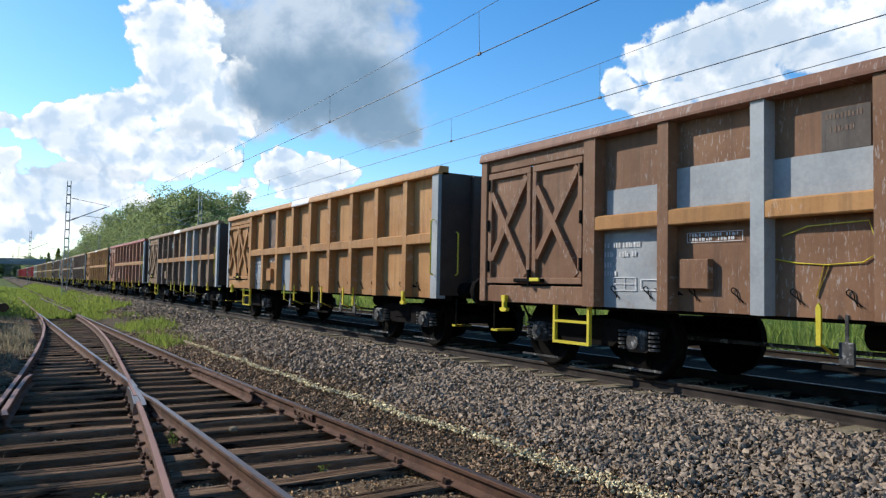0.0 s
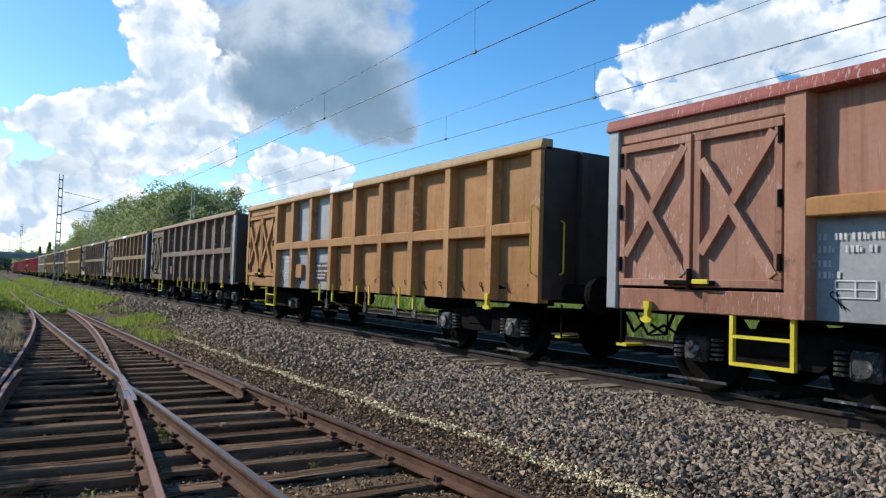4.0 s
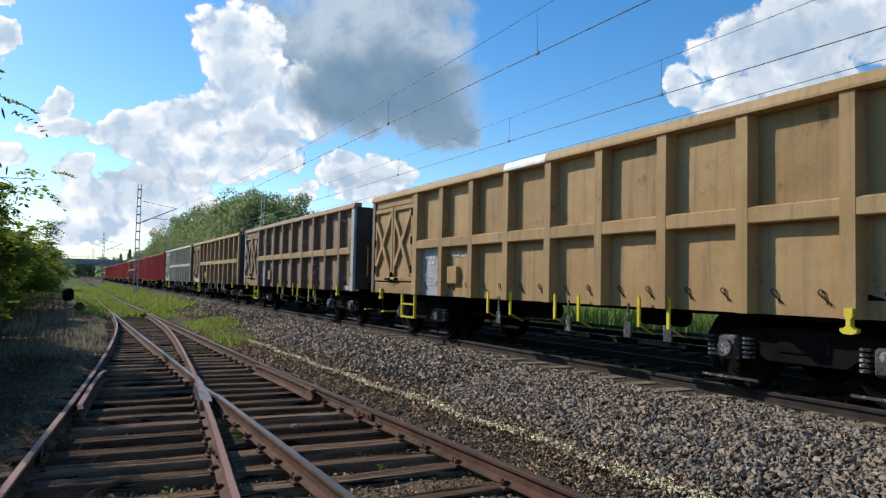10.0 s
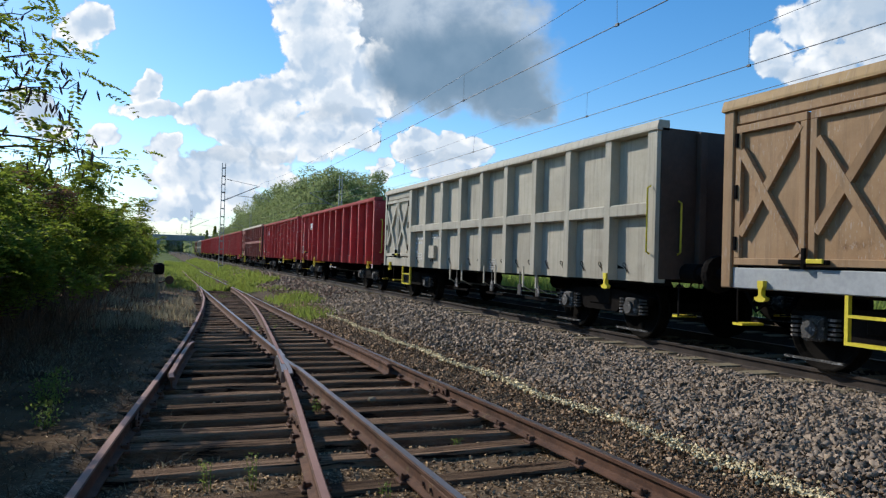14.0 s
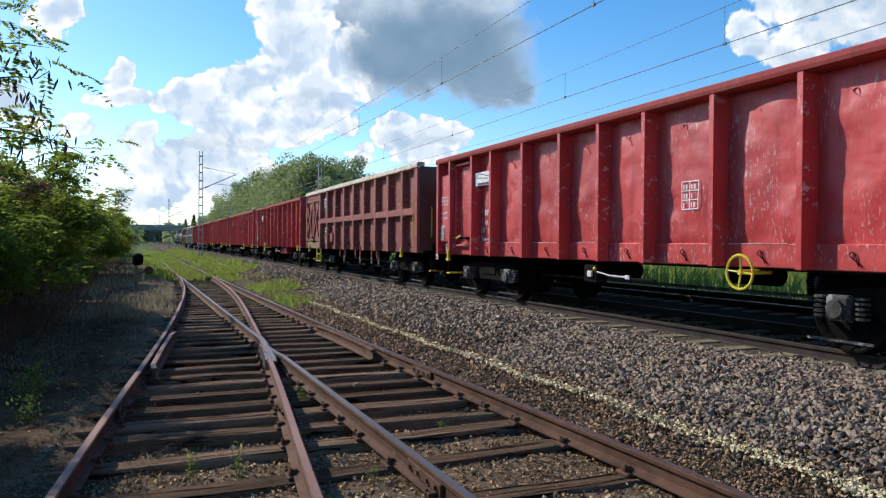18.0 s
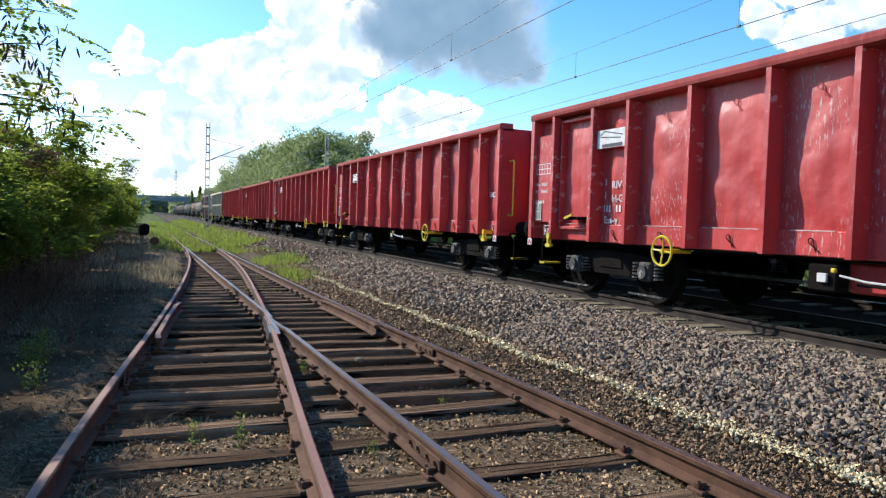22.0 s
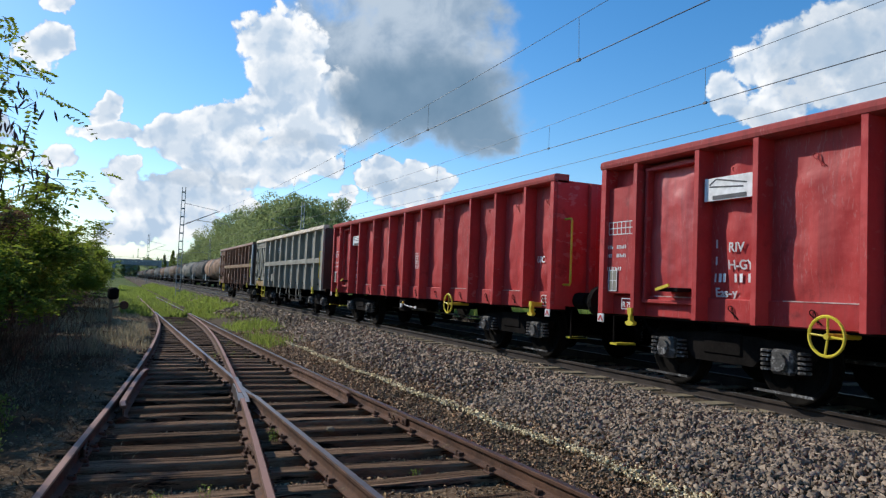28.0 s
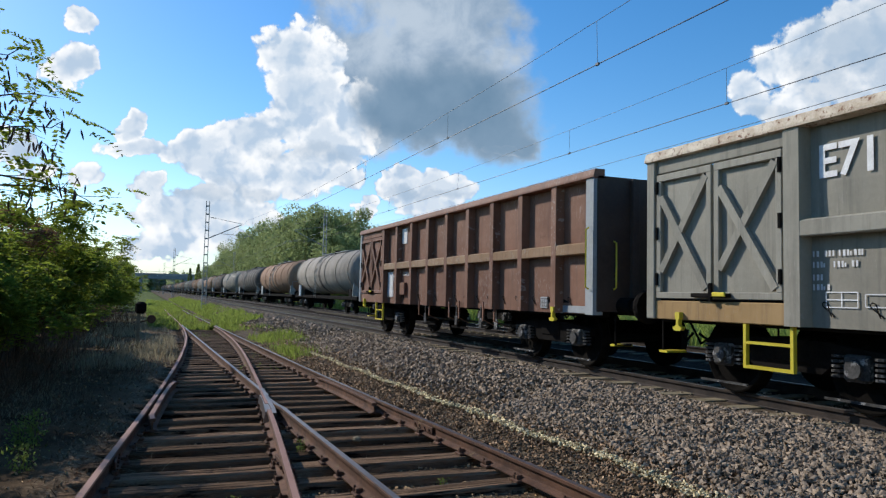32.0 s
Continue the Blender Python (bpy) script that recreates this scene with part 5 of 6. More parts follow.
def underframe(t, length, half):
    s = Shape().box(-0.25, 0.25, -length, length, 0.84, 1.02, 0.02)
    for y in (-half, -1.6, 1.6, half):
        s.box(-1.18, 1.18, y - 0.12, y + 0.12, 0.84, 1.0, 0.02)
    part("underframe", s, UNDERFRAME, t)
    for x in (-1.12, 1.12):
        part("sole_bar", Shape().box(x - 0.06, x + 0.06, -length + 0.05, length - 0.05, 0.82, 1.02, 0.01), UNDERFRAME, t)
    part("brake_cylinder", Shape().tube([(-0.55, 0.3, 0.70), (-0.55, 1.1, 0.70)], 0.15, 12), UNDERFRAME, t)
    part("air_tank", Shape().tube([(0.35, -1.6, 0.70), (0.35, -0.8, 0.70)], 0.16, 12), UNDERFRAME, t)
    part("brake_rod", Shape().tube([(-0.3, -half + 0.9, 0.5), (-0.3, half - 0.9, 0.5)], 0.025, 6), AXLE_BOX, t)


HOOK = Shape().tube([(-0.010, -0.075, -0.085), (-0.012, -0.035, -0.050), (-0.014, 0.020, -0.010), (-0.016, 0.055, 0.018), (-0.016, 0.060, 0.045), (-0.014, 0.038, 0.062), (-0.012, 0.010, 0.050), (-0.010, -0.004, 0.020), (-0.010, -0.012, -0.030), (-0.012, -0.040, -0.085)], 0.006, 5).mesh("tarp_hook", UNDERFRAME)
L2, POST0, PITCH = 6.4, 4.05, 1.161
Z0, Z1, ZM0, ZM1 = 0.86, 3.07, 1.79, 1.97


def sheet_dent(a, b, seed, dents):
    """Broad dents and small knocks of a sheet at (a, b) of its width and height."""
    return dents * (0.7 * noise.noise(Vector((2.6 * a + seed, 3.4 * b, seed * 1.7))) + 0.45 * noise.noise(Vector((5.6 * a + seed, 8.0 * b, seed * 2.3))))


def panel_mesh(y0, y1, z0, z1, x, bulge, seed, dents=0.012, nu=6, nv=8):
    """A pressed sheet that swells a little between its frame, with small dents."""
    s = Shape()
    verts = []
    for j in range(nv + 1):
        for i in range(nu + 1):
            a, b = i / nu, j / nv
            swell = bulge * (16 * a * (1 - a) * b * (1 - b)) ** 0.5 + (sheet_dent(a, b, seed, dents) if 0 < i < nu and 0 < j < nv else 0)
            verts.append((x - swell, y0 + (y1 - y0) * a, z0 + (z1 - z0) * b))
    s.add(verts, [(j * (nu + 1) + i, (j + 1) * (nu + 1) + i, (j + 1) * (nu + 1) + i + 1, j * (nu + 1) + i + 1) for j in range(nv) for i in range(nu)])
    return s


def end_wall(t, y, z0, z1, role, ribs=3):
    sg = 1 if y > 0 else -1
    w = part("end_wall", Shape().box(-1.34, 1.34, y - 0.04, y + 0.04, z0, z1 - 0.1), None or BROWN, t)
    w["role"] = role
    for i in range(ribs):
        x = -0.7 + 1.4 * i / max(1, ribs - 1)
        r = part("end_rib", Shape().box(x - 0.06, x + 0.06, y + (0.04 if sg > 0 else -0.13), y + (0.13 if sg > 0 else -0.04), z0, z1 - 0.12, 0.01), BROWN, t)
        r["role"] = role


def make_door(t, y0, y1, z0, z1, x):
    """One leaf with a raised frame and crossed stiffeners."""
    d = part("door", Shape().box(x, x + 0.03, y0, y1, z0, z1, 0.004), BROWN, t)
    d["role"] = "body"
    s = Shape()
    for a, b, c, e in ((y0, y1, z0, z0 + 0.08), (y0, y1, z1 - 0.09, z1), (y0, y0 + 0.085, z0 + 0.08, z1 - 0.09), (y1 - 0.085, y1, z0 + 0.08, z1 - 0.09)):
        s.box(x - 0.055, x - 0.001, a, b, c, e, 0.006)
    f = part("door_frame", s, BROWN, d)
    f["role"] = "body"
    for p, q in (((y0 + 0.09, z1 - 0.12), (y1 - 0.09, z0 + 0.35)), ((y1 - 0.09, z1 - 0.30), (y0 + 0.09, z0 + 0.12))):
        lift = 0.004 if p[0] > q[0] else 0.0
        b = part("cross_brace", Shape().bar((x - 0.03 - lift, p[0], p[1]), (x - 0.03 - lift, q[0], q[1]), 0.06, 0.10), BROWN, d)
        b["role"] = "body"
    return d


def belt_shape(a, b):
    """A flat stiffening rail, nearly flush with the posts."""
    return Shape().sweep([(-1.24, ZM0), (-1.388, ZM0), (-1.397, ZM0 + 0.012), (-1.397, ZM1 - 0.02), (-1.36, ZM1), (-1.24, ZM1)], [(0, a, 0), (0, b, 0)])


def rope_hook(y, z):
    """A cast hook for hauling ropes: a plate with a narrow neck and a flared, dipping foot."""
    half = [(0.04, 0.10), (0.04, 0.03), (0.022, 0.0), (0.022, -0.06), (0.065, -0.09), (0.08, -0.08), (0.08, -0.11), (0.05, -0.13), (0.0, -0.135)]
    ring = half + [(-a, b) for a, b in half[-2::-1]]
    n = len(ring)
    verts = [(x, y + a, z + b) for x in (-1.43, -1.37) for a, b in ring]
    s = Shape().add(verts, [tuple(range(n)), tuple(range(2 * n - 1, n - 1, -1))] + [(i, i + n, (i + 1) % n + n, (i + 1) % n) for i in range(n)])
    return s.box(-1.40, -1.22, y - 0.03, y + 0.03, z + 0.02, z + 0.09)


def make_box_wagon():
    """High-sided wagon: ten posts, a rail at half height, a pair of cross-braced doors at the far end."""
    t = thing("open_wagon", "weathered high-sided steel wagon with a belt rail and cross-braced doors", "freight wagon", group="wagons of the passing train")
    running_gear(t, 4.5)
    end_gear(t, L2)
    underframe(t, L2, 4.5)
    f = part("floor", Shape().box(-1.25, 1.25, -L2 + 0.05, L2 - 0.05, 1.03, 1.12), UNDERFRAME, t)
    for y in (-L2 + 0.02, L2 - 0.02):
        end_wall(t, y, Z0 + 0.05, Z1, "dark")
    def put_part(name, shape, role, label=""):
        ob = part(name, shape, UNDERFRAME if role == "keep" else BROWN, t, label)
        ob["role"] = role
        return ob

    posts = [POST0 - PITCH * i for i in range(10)]
    for i, y in enumerate(posts):
        w = 0.075 if 0 < i < 9 else 0.10
        yy = max(y, -L2 + w + 0.01)
        put_part("post", Shape().add([(-1.40, yy - w, Z0), (-1.24, yy - w * 1.25, Z0), (-1.24, yy + w * 1.25, Z0), (-1.40, yy + w, Z0), (-1.40, yy - w, Z1 - 0.13), (-1.24, yy - w * 1.25, Z1 - 0.13), (-1.24, yy + w * 1.25, Z1 - 0.13), (-1.40, yy + w, Z1 - 0.13)],
                                     [(0, 1, 2, 3), (7, 6, 5, 4), (0, 4, 5, 1), (1, 5, 6, 2), (2, 6, 7, 3), (3, 7, 4, 0)]), "post%d" % i if i < 9 else "end_post")
    for i in range(9):
        a, b = posts[i + 1] + 0.07, posts[i] - 0.07
        put_part("upper_panel", panel_mesh(a, b, ZM1 - 0.01, Z1 - 0.12, -1.25, 0.006, i + 0.3, 0.008), "upper%d" % i)
        put_part("lower_panel", panel_mesh(a, b, Z0, ZM0 + 0.01, -1.25, 0.005, i + 9.7, 0.008), "lower%d" % i)
        put_part("belt_rail", belt_shape(a - 0.01, b + 0.01), "belt")
        for z in (Z0 + 0.20,):
            for yy in (a + 0.25, b - 0.25):
                h = put_part("tarp_hook", HOOK, "keep")
                h.matrix_basis = pose(-1.255, yy, z)
    put_part("rim", Shape().sweep([(-0.03, 0), (-0.085, 0.01), (-0.085, 0.04), (-0.06, 0.125), (-0.045, 0.14), (0.12, 0.14), (0.12, 0)], [(-1.34, -L2 - 0.02, Z1 - 0.135), (-1.34, L2 + 0.02, Z1 - 0.135)]), "rim")
    # door bay
    put_part("corner_post", Shape().box(-1.40, -1.28, L2 - 0.16, L2, Z0, Z1 - 0.13, 0.012), "end_post")
    put_part("door_header", Shape().box(-1.36, -1.29, POST0 + 0.1, L2 - 0.16, Z1 - 0.30, Z1 - 0.13, 0.01), "body")
    put_part("door_sill", Shape().box(-1.37, -1.28, POST0 + 0.1, L2 - 0.16, Z0, 1.10, 0.01), "sill")
    mid = (POST0 + L2) / 2 - 0.03
    for a, b in ((POST0 + 0.13, mid - 0.02), (mid + 0.02, L2 - 0.19)):
        d = make_door(t, a, b, 1.13, Z1 - 0.32, -1.335)
        for z in (1.3, 1.9, 2.5):
            hy = a + 0.02 if a < mid - 0.1 else b - 0.02
            hg = part("hinge", Shape().tube([(-1.395, hy, z), (-1.395, hy, z + 0.16)], 0.025, 6), UNDERFRAME, d)
    put_part("door_latch", Shape().box(-1.44, -1.385, mid - 0.30, mid + 0.32, 1.15, 1.20, 0.008).tube([(-1.42, mid, 1.1), (-1.42, mid, 1.32)], 0.03, 6), "keep")
    put_part("latch_handle", Shape().box(-1.46, -1.43, mid - 0.26, mid - 0.06, 1.16, 1.21, 0.006), "yellow")
    s = Shape()
    for a, b, c, e in ((POST0 + 0.02, POST0 + 0.06, 0.37, Z0), (POST0 + 0.66, POST0 + 0.70, 0.37, Z0), (POST0 + 0.06, POST0 + 0.66, 0.37, 0.405), (POST0 + 0.06, POST0 + 0.66, 0.64, 0.67)):
        s.box(-1.36, -1.31, a, b, c, e)
    put_part("foot_ladder", s, "yellow", "yellow steel foot ladder under the door")
    put_part("rope_hook", rope_hook(5.76, Z0), "yellow")
    put_part("rope_hook", rope_hook(-5.26, Z0), "yellow")
    put_part("grab_rail", Shape().tube([(-1.42, -L2 + 0.10, 1.25), (-1.47, -L2 + 0.10, 1.28), (-1.47, -L2 + 0.10, 2.15), (-1.42, -L2 + 0.10, 2.18)], 0.014, 6), "yellow")
    put_part("grab_rail", Shape().tube([(-1.05, -L2 - 0.03, 1.25), (-1.05, -L2 - 0.09, 1.28), (-1.05, -L2 - 0.09, 1.95), (-1.05, -L2 - 0.03, 1.98)], 0.014, 6), "yellow")
    for y in (1.15, 0.45, -0.75, -1.3, -2.5, -3.0):
        put_part("brake_lever", Shape().add([(x, y + dy, z) for x in (-1.36, -1.335) for dy, z in ((-0.022, 0.62), (0.022, 0.62), (0.024, Z0 + 0.10), (0, Z0 + 0.14), (-0.024, Z0 + 0.10))],
                                            [(0, 1, 2, 3, 4), (9, 8, 7, 6, 5), (0, 5, 6, 1), (1, 6, 7, 2), (2, 7, 8, 3), (3, 8, 9, 4), (4, 9, 5, 0)]).bar((-1.345, y, 0.64), (-1.1, y, 0.52), 0.03, 0.03), "lever")
    for y in (0.95, -0.95, -2.2, -2.9):
        put_part("lever_bracket", Shape().box(-1.27, -1.24, y - 0.07, y + 0.07, 0.46, 0.66, 0.006).box(-1.262, -1.248, y - 0.015, y + 0.015, 0.655, 0.90), "bracket")
    for y in (0.8, -1.0, -2.75):
        put_part("lever_bar", Shape().bar((-1.2, y - 0.4, 0.42), (-1.2, y + 0.4, 0.42), 0.04, 0.04), "keep")
    put_part("label_box", Shape().box(-1.33, -1.235, 2.34, 2.72, 1.10, 1.42, 0.01), "box", "steel document box")
    # the far side, plain
    for i, y in enumerate(posts):
        put_part("post", Shape().box(1.29, 1.40, max(y, -L2 + 0.09) - 0.08, max(y, -L2 + 0.09) + 0.08, Z0, Z1 - 0.13), "post")
    put_part("side_wall", Shape().box(1.27, 1.295, -L2, L2, Z0, Z1 - 0.12), "body")
    put_part("rim", Shape().sweep([(-0.07, 0), (-0.07, 0.14), (0.05, 0.14), (0.08, 0.05), (0.03, 0)], [(1.34, -L2 - 0.02, Z1 - 0.135), (1.34, L2 + 0.02, Z1 - 0.135)]), "rim")
    # markings on both belt fields of the near side
    bars([(0, [(0, .10), (.14, .12), (.30, .28)]), (0.11, [(0, .18), (.24, .16), (.44, .10)]), (0.24, [(0, .12)]), (0.34, [(0, .2)])], (-1.266, 3.90, 1.64), t, h=0.06, name="wagon_number")
    framed(3.0, 3.32, 1.08, 1.20, -1.266, t)
    framed(3.40, 3.75, 1.07, 1.22, -1.266, t, rows=2, cols=2)
    framed(1.98, 2.66, 1.60, 1.70, -1.266, t, w=0.006)
    bars([(0, [(0, .16), (.2, .22), (.46, .14)]), (0.045, [(0, .3), (.36, .2)])], (-1.266, 2.63, 1.69), t, h=0.032, name="writing")
    return t


def dress(t, body, rim=None, dark=None, swaps=(), lever=None, belt=None):
    """Give a wagon's parts their paint. swaps: (role, material) for replaced or primed pieces."""
    swaps = dict(swaps)
    for o in t.children_recursive:
        role = o.get("role")
        if role is None or role == "keep":
            continue
        mat = {"yellow": YELLOW, "dark": dark or body, "rim": rim or body, "lever": lever or YELLOW, "belt": belt or body, "bracket": AXLE_BOX}.get(role, body)
        recolour(o, swaps.get(role, swaps.get(role.rstrip("0123456789"), mat)))
    return t


# red wagons: plain deep posts, swollen sheets, no belt rail
RED_POSTS = [L2, L2 - 0.73, L2 - 1.85, L2 - 2.72, L2 - 3.97, L2 - 5.2, L2 - 6.27, L2 - 7.32, L2 - 8.58, L2 - 9.82, L2 - 10.85, L2 - 11.9, -L2]
RZ0, RZ1 = 0.85, 3.0
SHEET_X, SHEET_SWELL, SHEET_DENT = -1.185, 0.025, 0.045


def lay_on_sheets(ob):
    """Press a marking onto the swollen sheet behind it."""
    for v in ob.data.vertices:
        for i in range(12):
            a, b = RED_POSTS[i + 1] + 0.05, RED_POSTS[i] - 0.05
            if a <= v.co.y <= b:
                q, r, seed = (v.co.y - a) / (b - a), (v.co.z - RZ0 - 0.26) / (RZ1 - 0.38 - RZ0), i * 1.9 + 0.4
                swell = SHEET_SWELL * max(0, 16 * q * (1 - q) * r * (1 - r)) ** 0.5 + sheet_dent(q, r, seed, SHEET_DENT)
                v.co.x = SHEET_X - swell - 0.018 + (v.co.x - round(v.co.x, 2)) * 0.3
    return ob


def make_red_wagon(wheel_y):
    t = thing("open_wagon", "red high-sided steel wagon with deep posts and dented sheets", "freight wagon", group="wagons of the passing train")
    running_gear(t, 4.5)
    end_gear(t, L2)
    underframe(t, L2, 4.5)
    part("floor", Shape().box(-1.12, 1.12, -L2 + 0.05, L2 - 0.05, 1.03, 1.12), UNDERFRAME, t)
    for y in (-L2 + 0.02, L2 - 0.02):
        end_wall(t, y, RZ0 + 0.05, RZ1, "dark", 4)
    def put_part(name, shape, role, label=""):
        ob = part(name, shape, UNDERFRAME if role == "keep" else RED, t, label)
        ob["role"] = role
        return ob

    for i, y in enumerate(RED_POSTS):
        w = 0.035 if 0 < i < 12 else 0.05
        yy = min(max(y, -L2 + w), L2 - w)
        foot = 0.018
        put_part("post", Shape().add([(-1.40, yy - w, RZ0), (-1.13, yy - w - foot, RZ0), (-1.13, yy + w + foot, RZ0), (-1.40, yy + w, RZ0), (-1.40, yy - w, RZ1 - 0.12), (-1.13, yy - w - foot, RZ1 - 0.12), (-1.13, yy + w + foot, RZ1 - 0.12), (-1.40, yy + w, RZ1 - 0.12)],
                                     [(0, 1, 2, 3), (7, 6, 5, 4), (0, 4, 5, 1), (1, 5, 6, 2), (2, 6, 7, 3), (3, 7, 4, 0)]), "post")
    for i in range(12):
        a, b = RED_POSTS[i + 1] + 0.05, RED_POSTS[i] - 0.05
        s = panel_mesh(a, b, RZ0 + 0.26, RZ1 - 0.12, SHEET_X, SHEET_SWELL, i * 1.9 + 0.4, SHEET_DENT, 14, 20)
        put_part("side_sheet", s.mesh("side_sheet", RED, True), "sheet%d" % i)
        put_part("sill_sheet", Shape().box(-1.222, -1.13, a - 0.02, b + 0.02, RZ0, RZ0 + 0.27, 0.012), "body")
        if i in (1, 3, 4, 5, 8, 10):
            put_part("worn_ledge", Shape().box(-1.227, -1.20, a + 0.04 + 0.1 * (i % 3), b - 0.06 - 0.12 * (i % 2), RZ0 + 0.262, RZ0 + 0.274, 0.002), "ledge", "pale worn edge over the sill, its highlight in the colour")
        if i > 1:
            for z in (RZ0 + 0.13, RZ1 - 0.42):
                h = put_part("tarp_hook", HOOK, "keep" if z < 2 else "body")
                h.matrix_basis = pose(-1.224 if z < 2 else -1.20, (a + b) / 2, z)
    put_part("rim", Shape().sweep([(-0.02, 0), (-0.08, 0.02), (-0.09, 0.06), (-0.08, 0.11), (-0.04, 0.135), (0.20, 0.135), (0.20, 0)], [(-1.33, -L2 - 0.02, RZ1 - 0.135), (-1.33, L2 + 0.02, RZ1 - 0.135)]), "rim")
    s = Shape()
    for z in (1.05, 2.78):
        s.box(-1.30, -1.13, L2 - 1.78, L2 - 0.80, z - 0.025, z + 0.025, 0.008)
    s.box(-1.30, -1.13, L2 - 0.86, L2 - 0.81, 1.07, 2.76, 0.008).box(-1.30, -1.13, L2 - 1.79, L2 - 1.74, 1.07, 2.76, 0.008)
    put_part("door_frame", s, "body")
    put_part("door_latch", Shape().box(-1.42, -1.20, L2 - 1.6, L2 - 1.2, 1.18, 1.23, 0.008), "keep")
    put_part("latch_handle", Shape().bar((-1.45, L2 - 1.25, 1.20), (-1.45, L2 - 1.48, 1.26), 0.025, 0.035), "yellow")
    for y in (L2 - 0.72, -L2 + 0.55):
        put_part("rope_hook", rope_hook(y, RZ0), "yellow")
    put_part("grab_rail", Shape().tube([(-1.18, -L2 + 0.02, 1.24), (-1.18, -L2 - 0.19, 1.24), (-1.18, -L2 - 0.21, 1.27), (-1.18, -L2 - 0.21, 2.25), (-1.18, -L2 - 0.19, 2.28), (-1.18, -L2 + 0.02, 2.28)], 0.018, 6), "yellow")
    put_part("grab_rail", Shape().tube([(-1.18, L2 - 0.02, 1.24), (-1.18, L2 + 0.14, 1.24), (-1.18, L2 + 0.16, 1.27), (-1.18, L2 + 0.16, 2.25), (-1.18, L2 + 0.14, 2.28), (-1.18, L2 - 0.02, 2.28)], 0.018, 6), "yellow")
    if wheel_y is not None:
        ring = [(-1.46, wheel_y + 0.19 * math.cos(a), 0.80 + 0.19 * math.sin(a)) for a in np.linspace(0, 2 * math.pi, 25)]
        wh = put_part("brake_wheel", Shape().tube(ring, 0.016, 6), "yellow", "yellow brake handwheel")
        for k in range(4):
            a = 0.08 + 0.5 * math.pi * k
            sp = part("spoke", Shape().tube([(-1.44, wheel_y, 0.80), (-1.46, wheel_y + 0.18 * math.cos(a), 0.80 + 0.18 * math.sin(a))], 0.012, 5), YELLOW, wh)
        part("spindle", Shape().tube([(-1.47, wheel_y, 0.80), (-1.0, wheel_y, 0.80)], 0.03, 8), YELLOW, wh)
    put_part("brake_gear", Shape().box(-1.2, -1.0, 0.4, 0.75, 0.5, 0.78, 0.02).tube([(-1.15, 0.2, 0.6), (-1.15, -0.9, 0.6)], 0.02, 5), "keep")
    put_part("brake_sign", Shape().box(-1.24, -1.21, 0.49, 0.60, 0.60, 0.69, 0.004), "white")
    put_part("brake_lever", Shape().tube([(-1.23, 0.34, 0.68), (-1.23, 0.05, 0.64), (-1.23, -0.36, 0.63)], 0.011, 5).box(-1.24, -1.22, -0.44, -0.34, 0.60, 0.66, 0.004), "white", "worn white brake lever")
    put_part("lever_knob", Shape().box(-1.25, -1.21, 0.38, 0.44, 0.70, 0.75, 0.012), "yellow")
    for y in (L2 - 0.07, -L2 + 0.07):
        corner = put_part("corner_plate", Shape().box(-1.405, -1.395, y - 0.07, y + 0.07, RZ0 - 0.12, RZ0 - 0.005, 0.002), "white", "white warning plate")
        part("warning_mark", Shape().bar((-1.408, y - 0.045, RZ0 - 0.10), (-1.408, y, RZ0 - 0.03), 0.004, 0.022).bar((-1.408, y + 0.045, RZ0 - 0.10), (-1.408, y, RZ0 - 0.03), 0.004, 0.022), RED, corner)
    # the far side, plain
    for i, y in enumerate(RED_POSTS):
        yy = min(max(y, -L2 + 0.05), L2 - 0.05)
        put_part("post", Shape().box(1.25, 1.40, yy - 0.045, yy + 0.045, RZ0, RZ1 - 0.13), "post")
    put_part("side_wall", Shape().box(1.22, 1.25, -L2, L2, RZ0, RZ1 - 0.12), "body")
    put_part("rim", Shape().sweep([(-0.10, 0), (-0.10, 0.135), (0.04, 0.135), (0.09, 0.06), (0.02, 0)], [(1.33, -L2 - 0.02, RZ1 - 0.135), (1.33, L2 + 0.02, RZ1 - 0.135)]), "rim")
    # plate and markings
    plate = part("name_plate", Shape().box(-1.337, -1.33, L2 - 2.66, L2 - 1.92, 2.25, 2.52, 0.002), WHITE_PAINT, t, "white name plate with a dark sweeping line")
    part("support", Shape().box(-1.33, -1.13, L2 - 2.6, L2 - 1.98, 2.25, 2.52), RED, t)["role"] = "body"
    s = Shape()
    for a, b, c, d in ((2.55, 2.42, 2.10, 2.50), (2.10, 2.50, 2.0, 2.44), (2.50, 2.38, 2.0, 2.42)):
        s.bar((-1.339, L2 - a, b), (-1.339, L2 - c, d), 0.004, 0.016)
    s.box(-1.340, -1.338, L2 - 2.55, L2 - 2.05, 2.26, 2.31)
    part("line_drawing", s, BLACK_PAINT, plate)
    x = -1.345
    lay_on_sheets(words("RIV", 0.15, (x + 0.03, L2 - 2.22, 1.66), t)).name = "lettering"
    lay_on_sheets(words("H-GY", 0.15, (x + 0.03, L2 - 2.20, 1.46), t))
    lay_on_sheets(words("Eas-y", 0.15, (x + 0.03, L2 - 2.0, 1.14), t))
    lay_on_sheets(bars([(0, [(0, .10)]), (0.2, [(0, .10)]), (0.4, [(0, .22), (.30, .16), (.5, .06)])], (x + 0.035, L2 - 1.98, 1.81), t, h=0.10, name="wagon_number"))
    framed(L2 - 0.66, L2 - 0.12, 1.95, 2.12, -1.335, t, rows=2, cols=6)
    bars([(0, [(0, .14), (.2, .22)]), (.12, [(0, .10), (.2, .2)]), (.3, [(0, .06), (.1, .2)])], (-1.335, L2 - 0.1, 1.80), t, h=0.05)
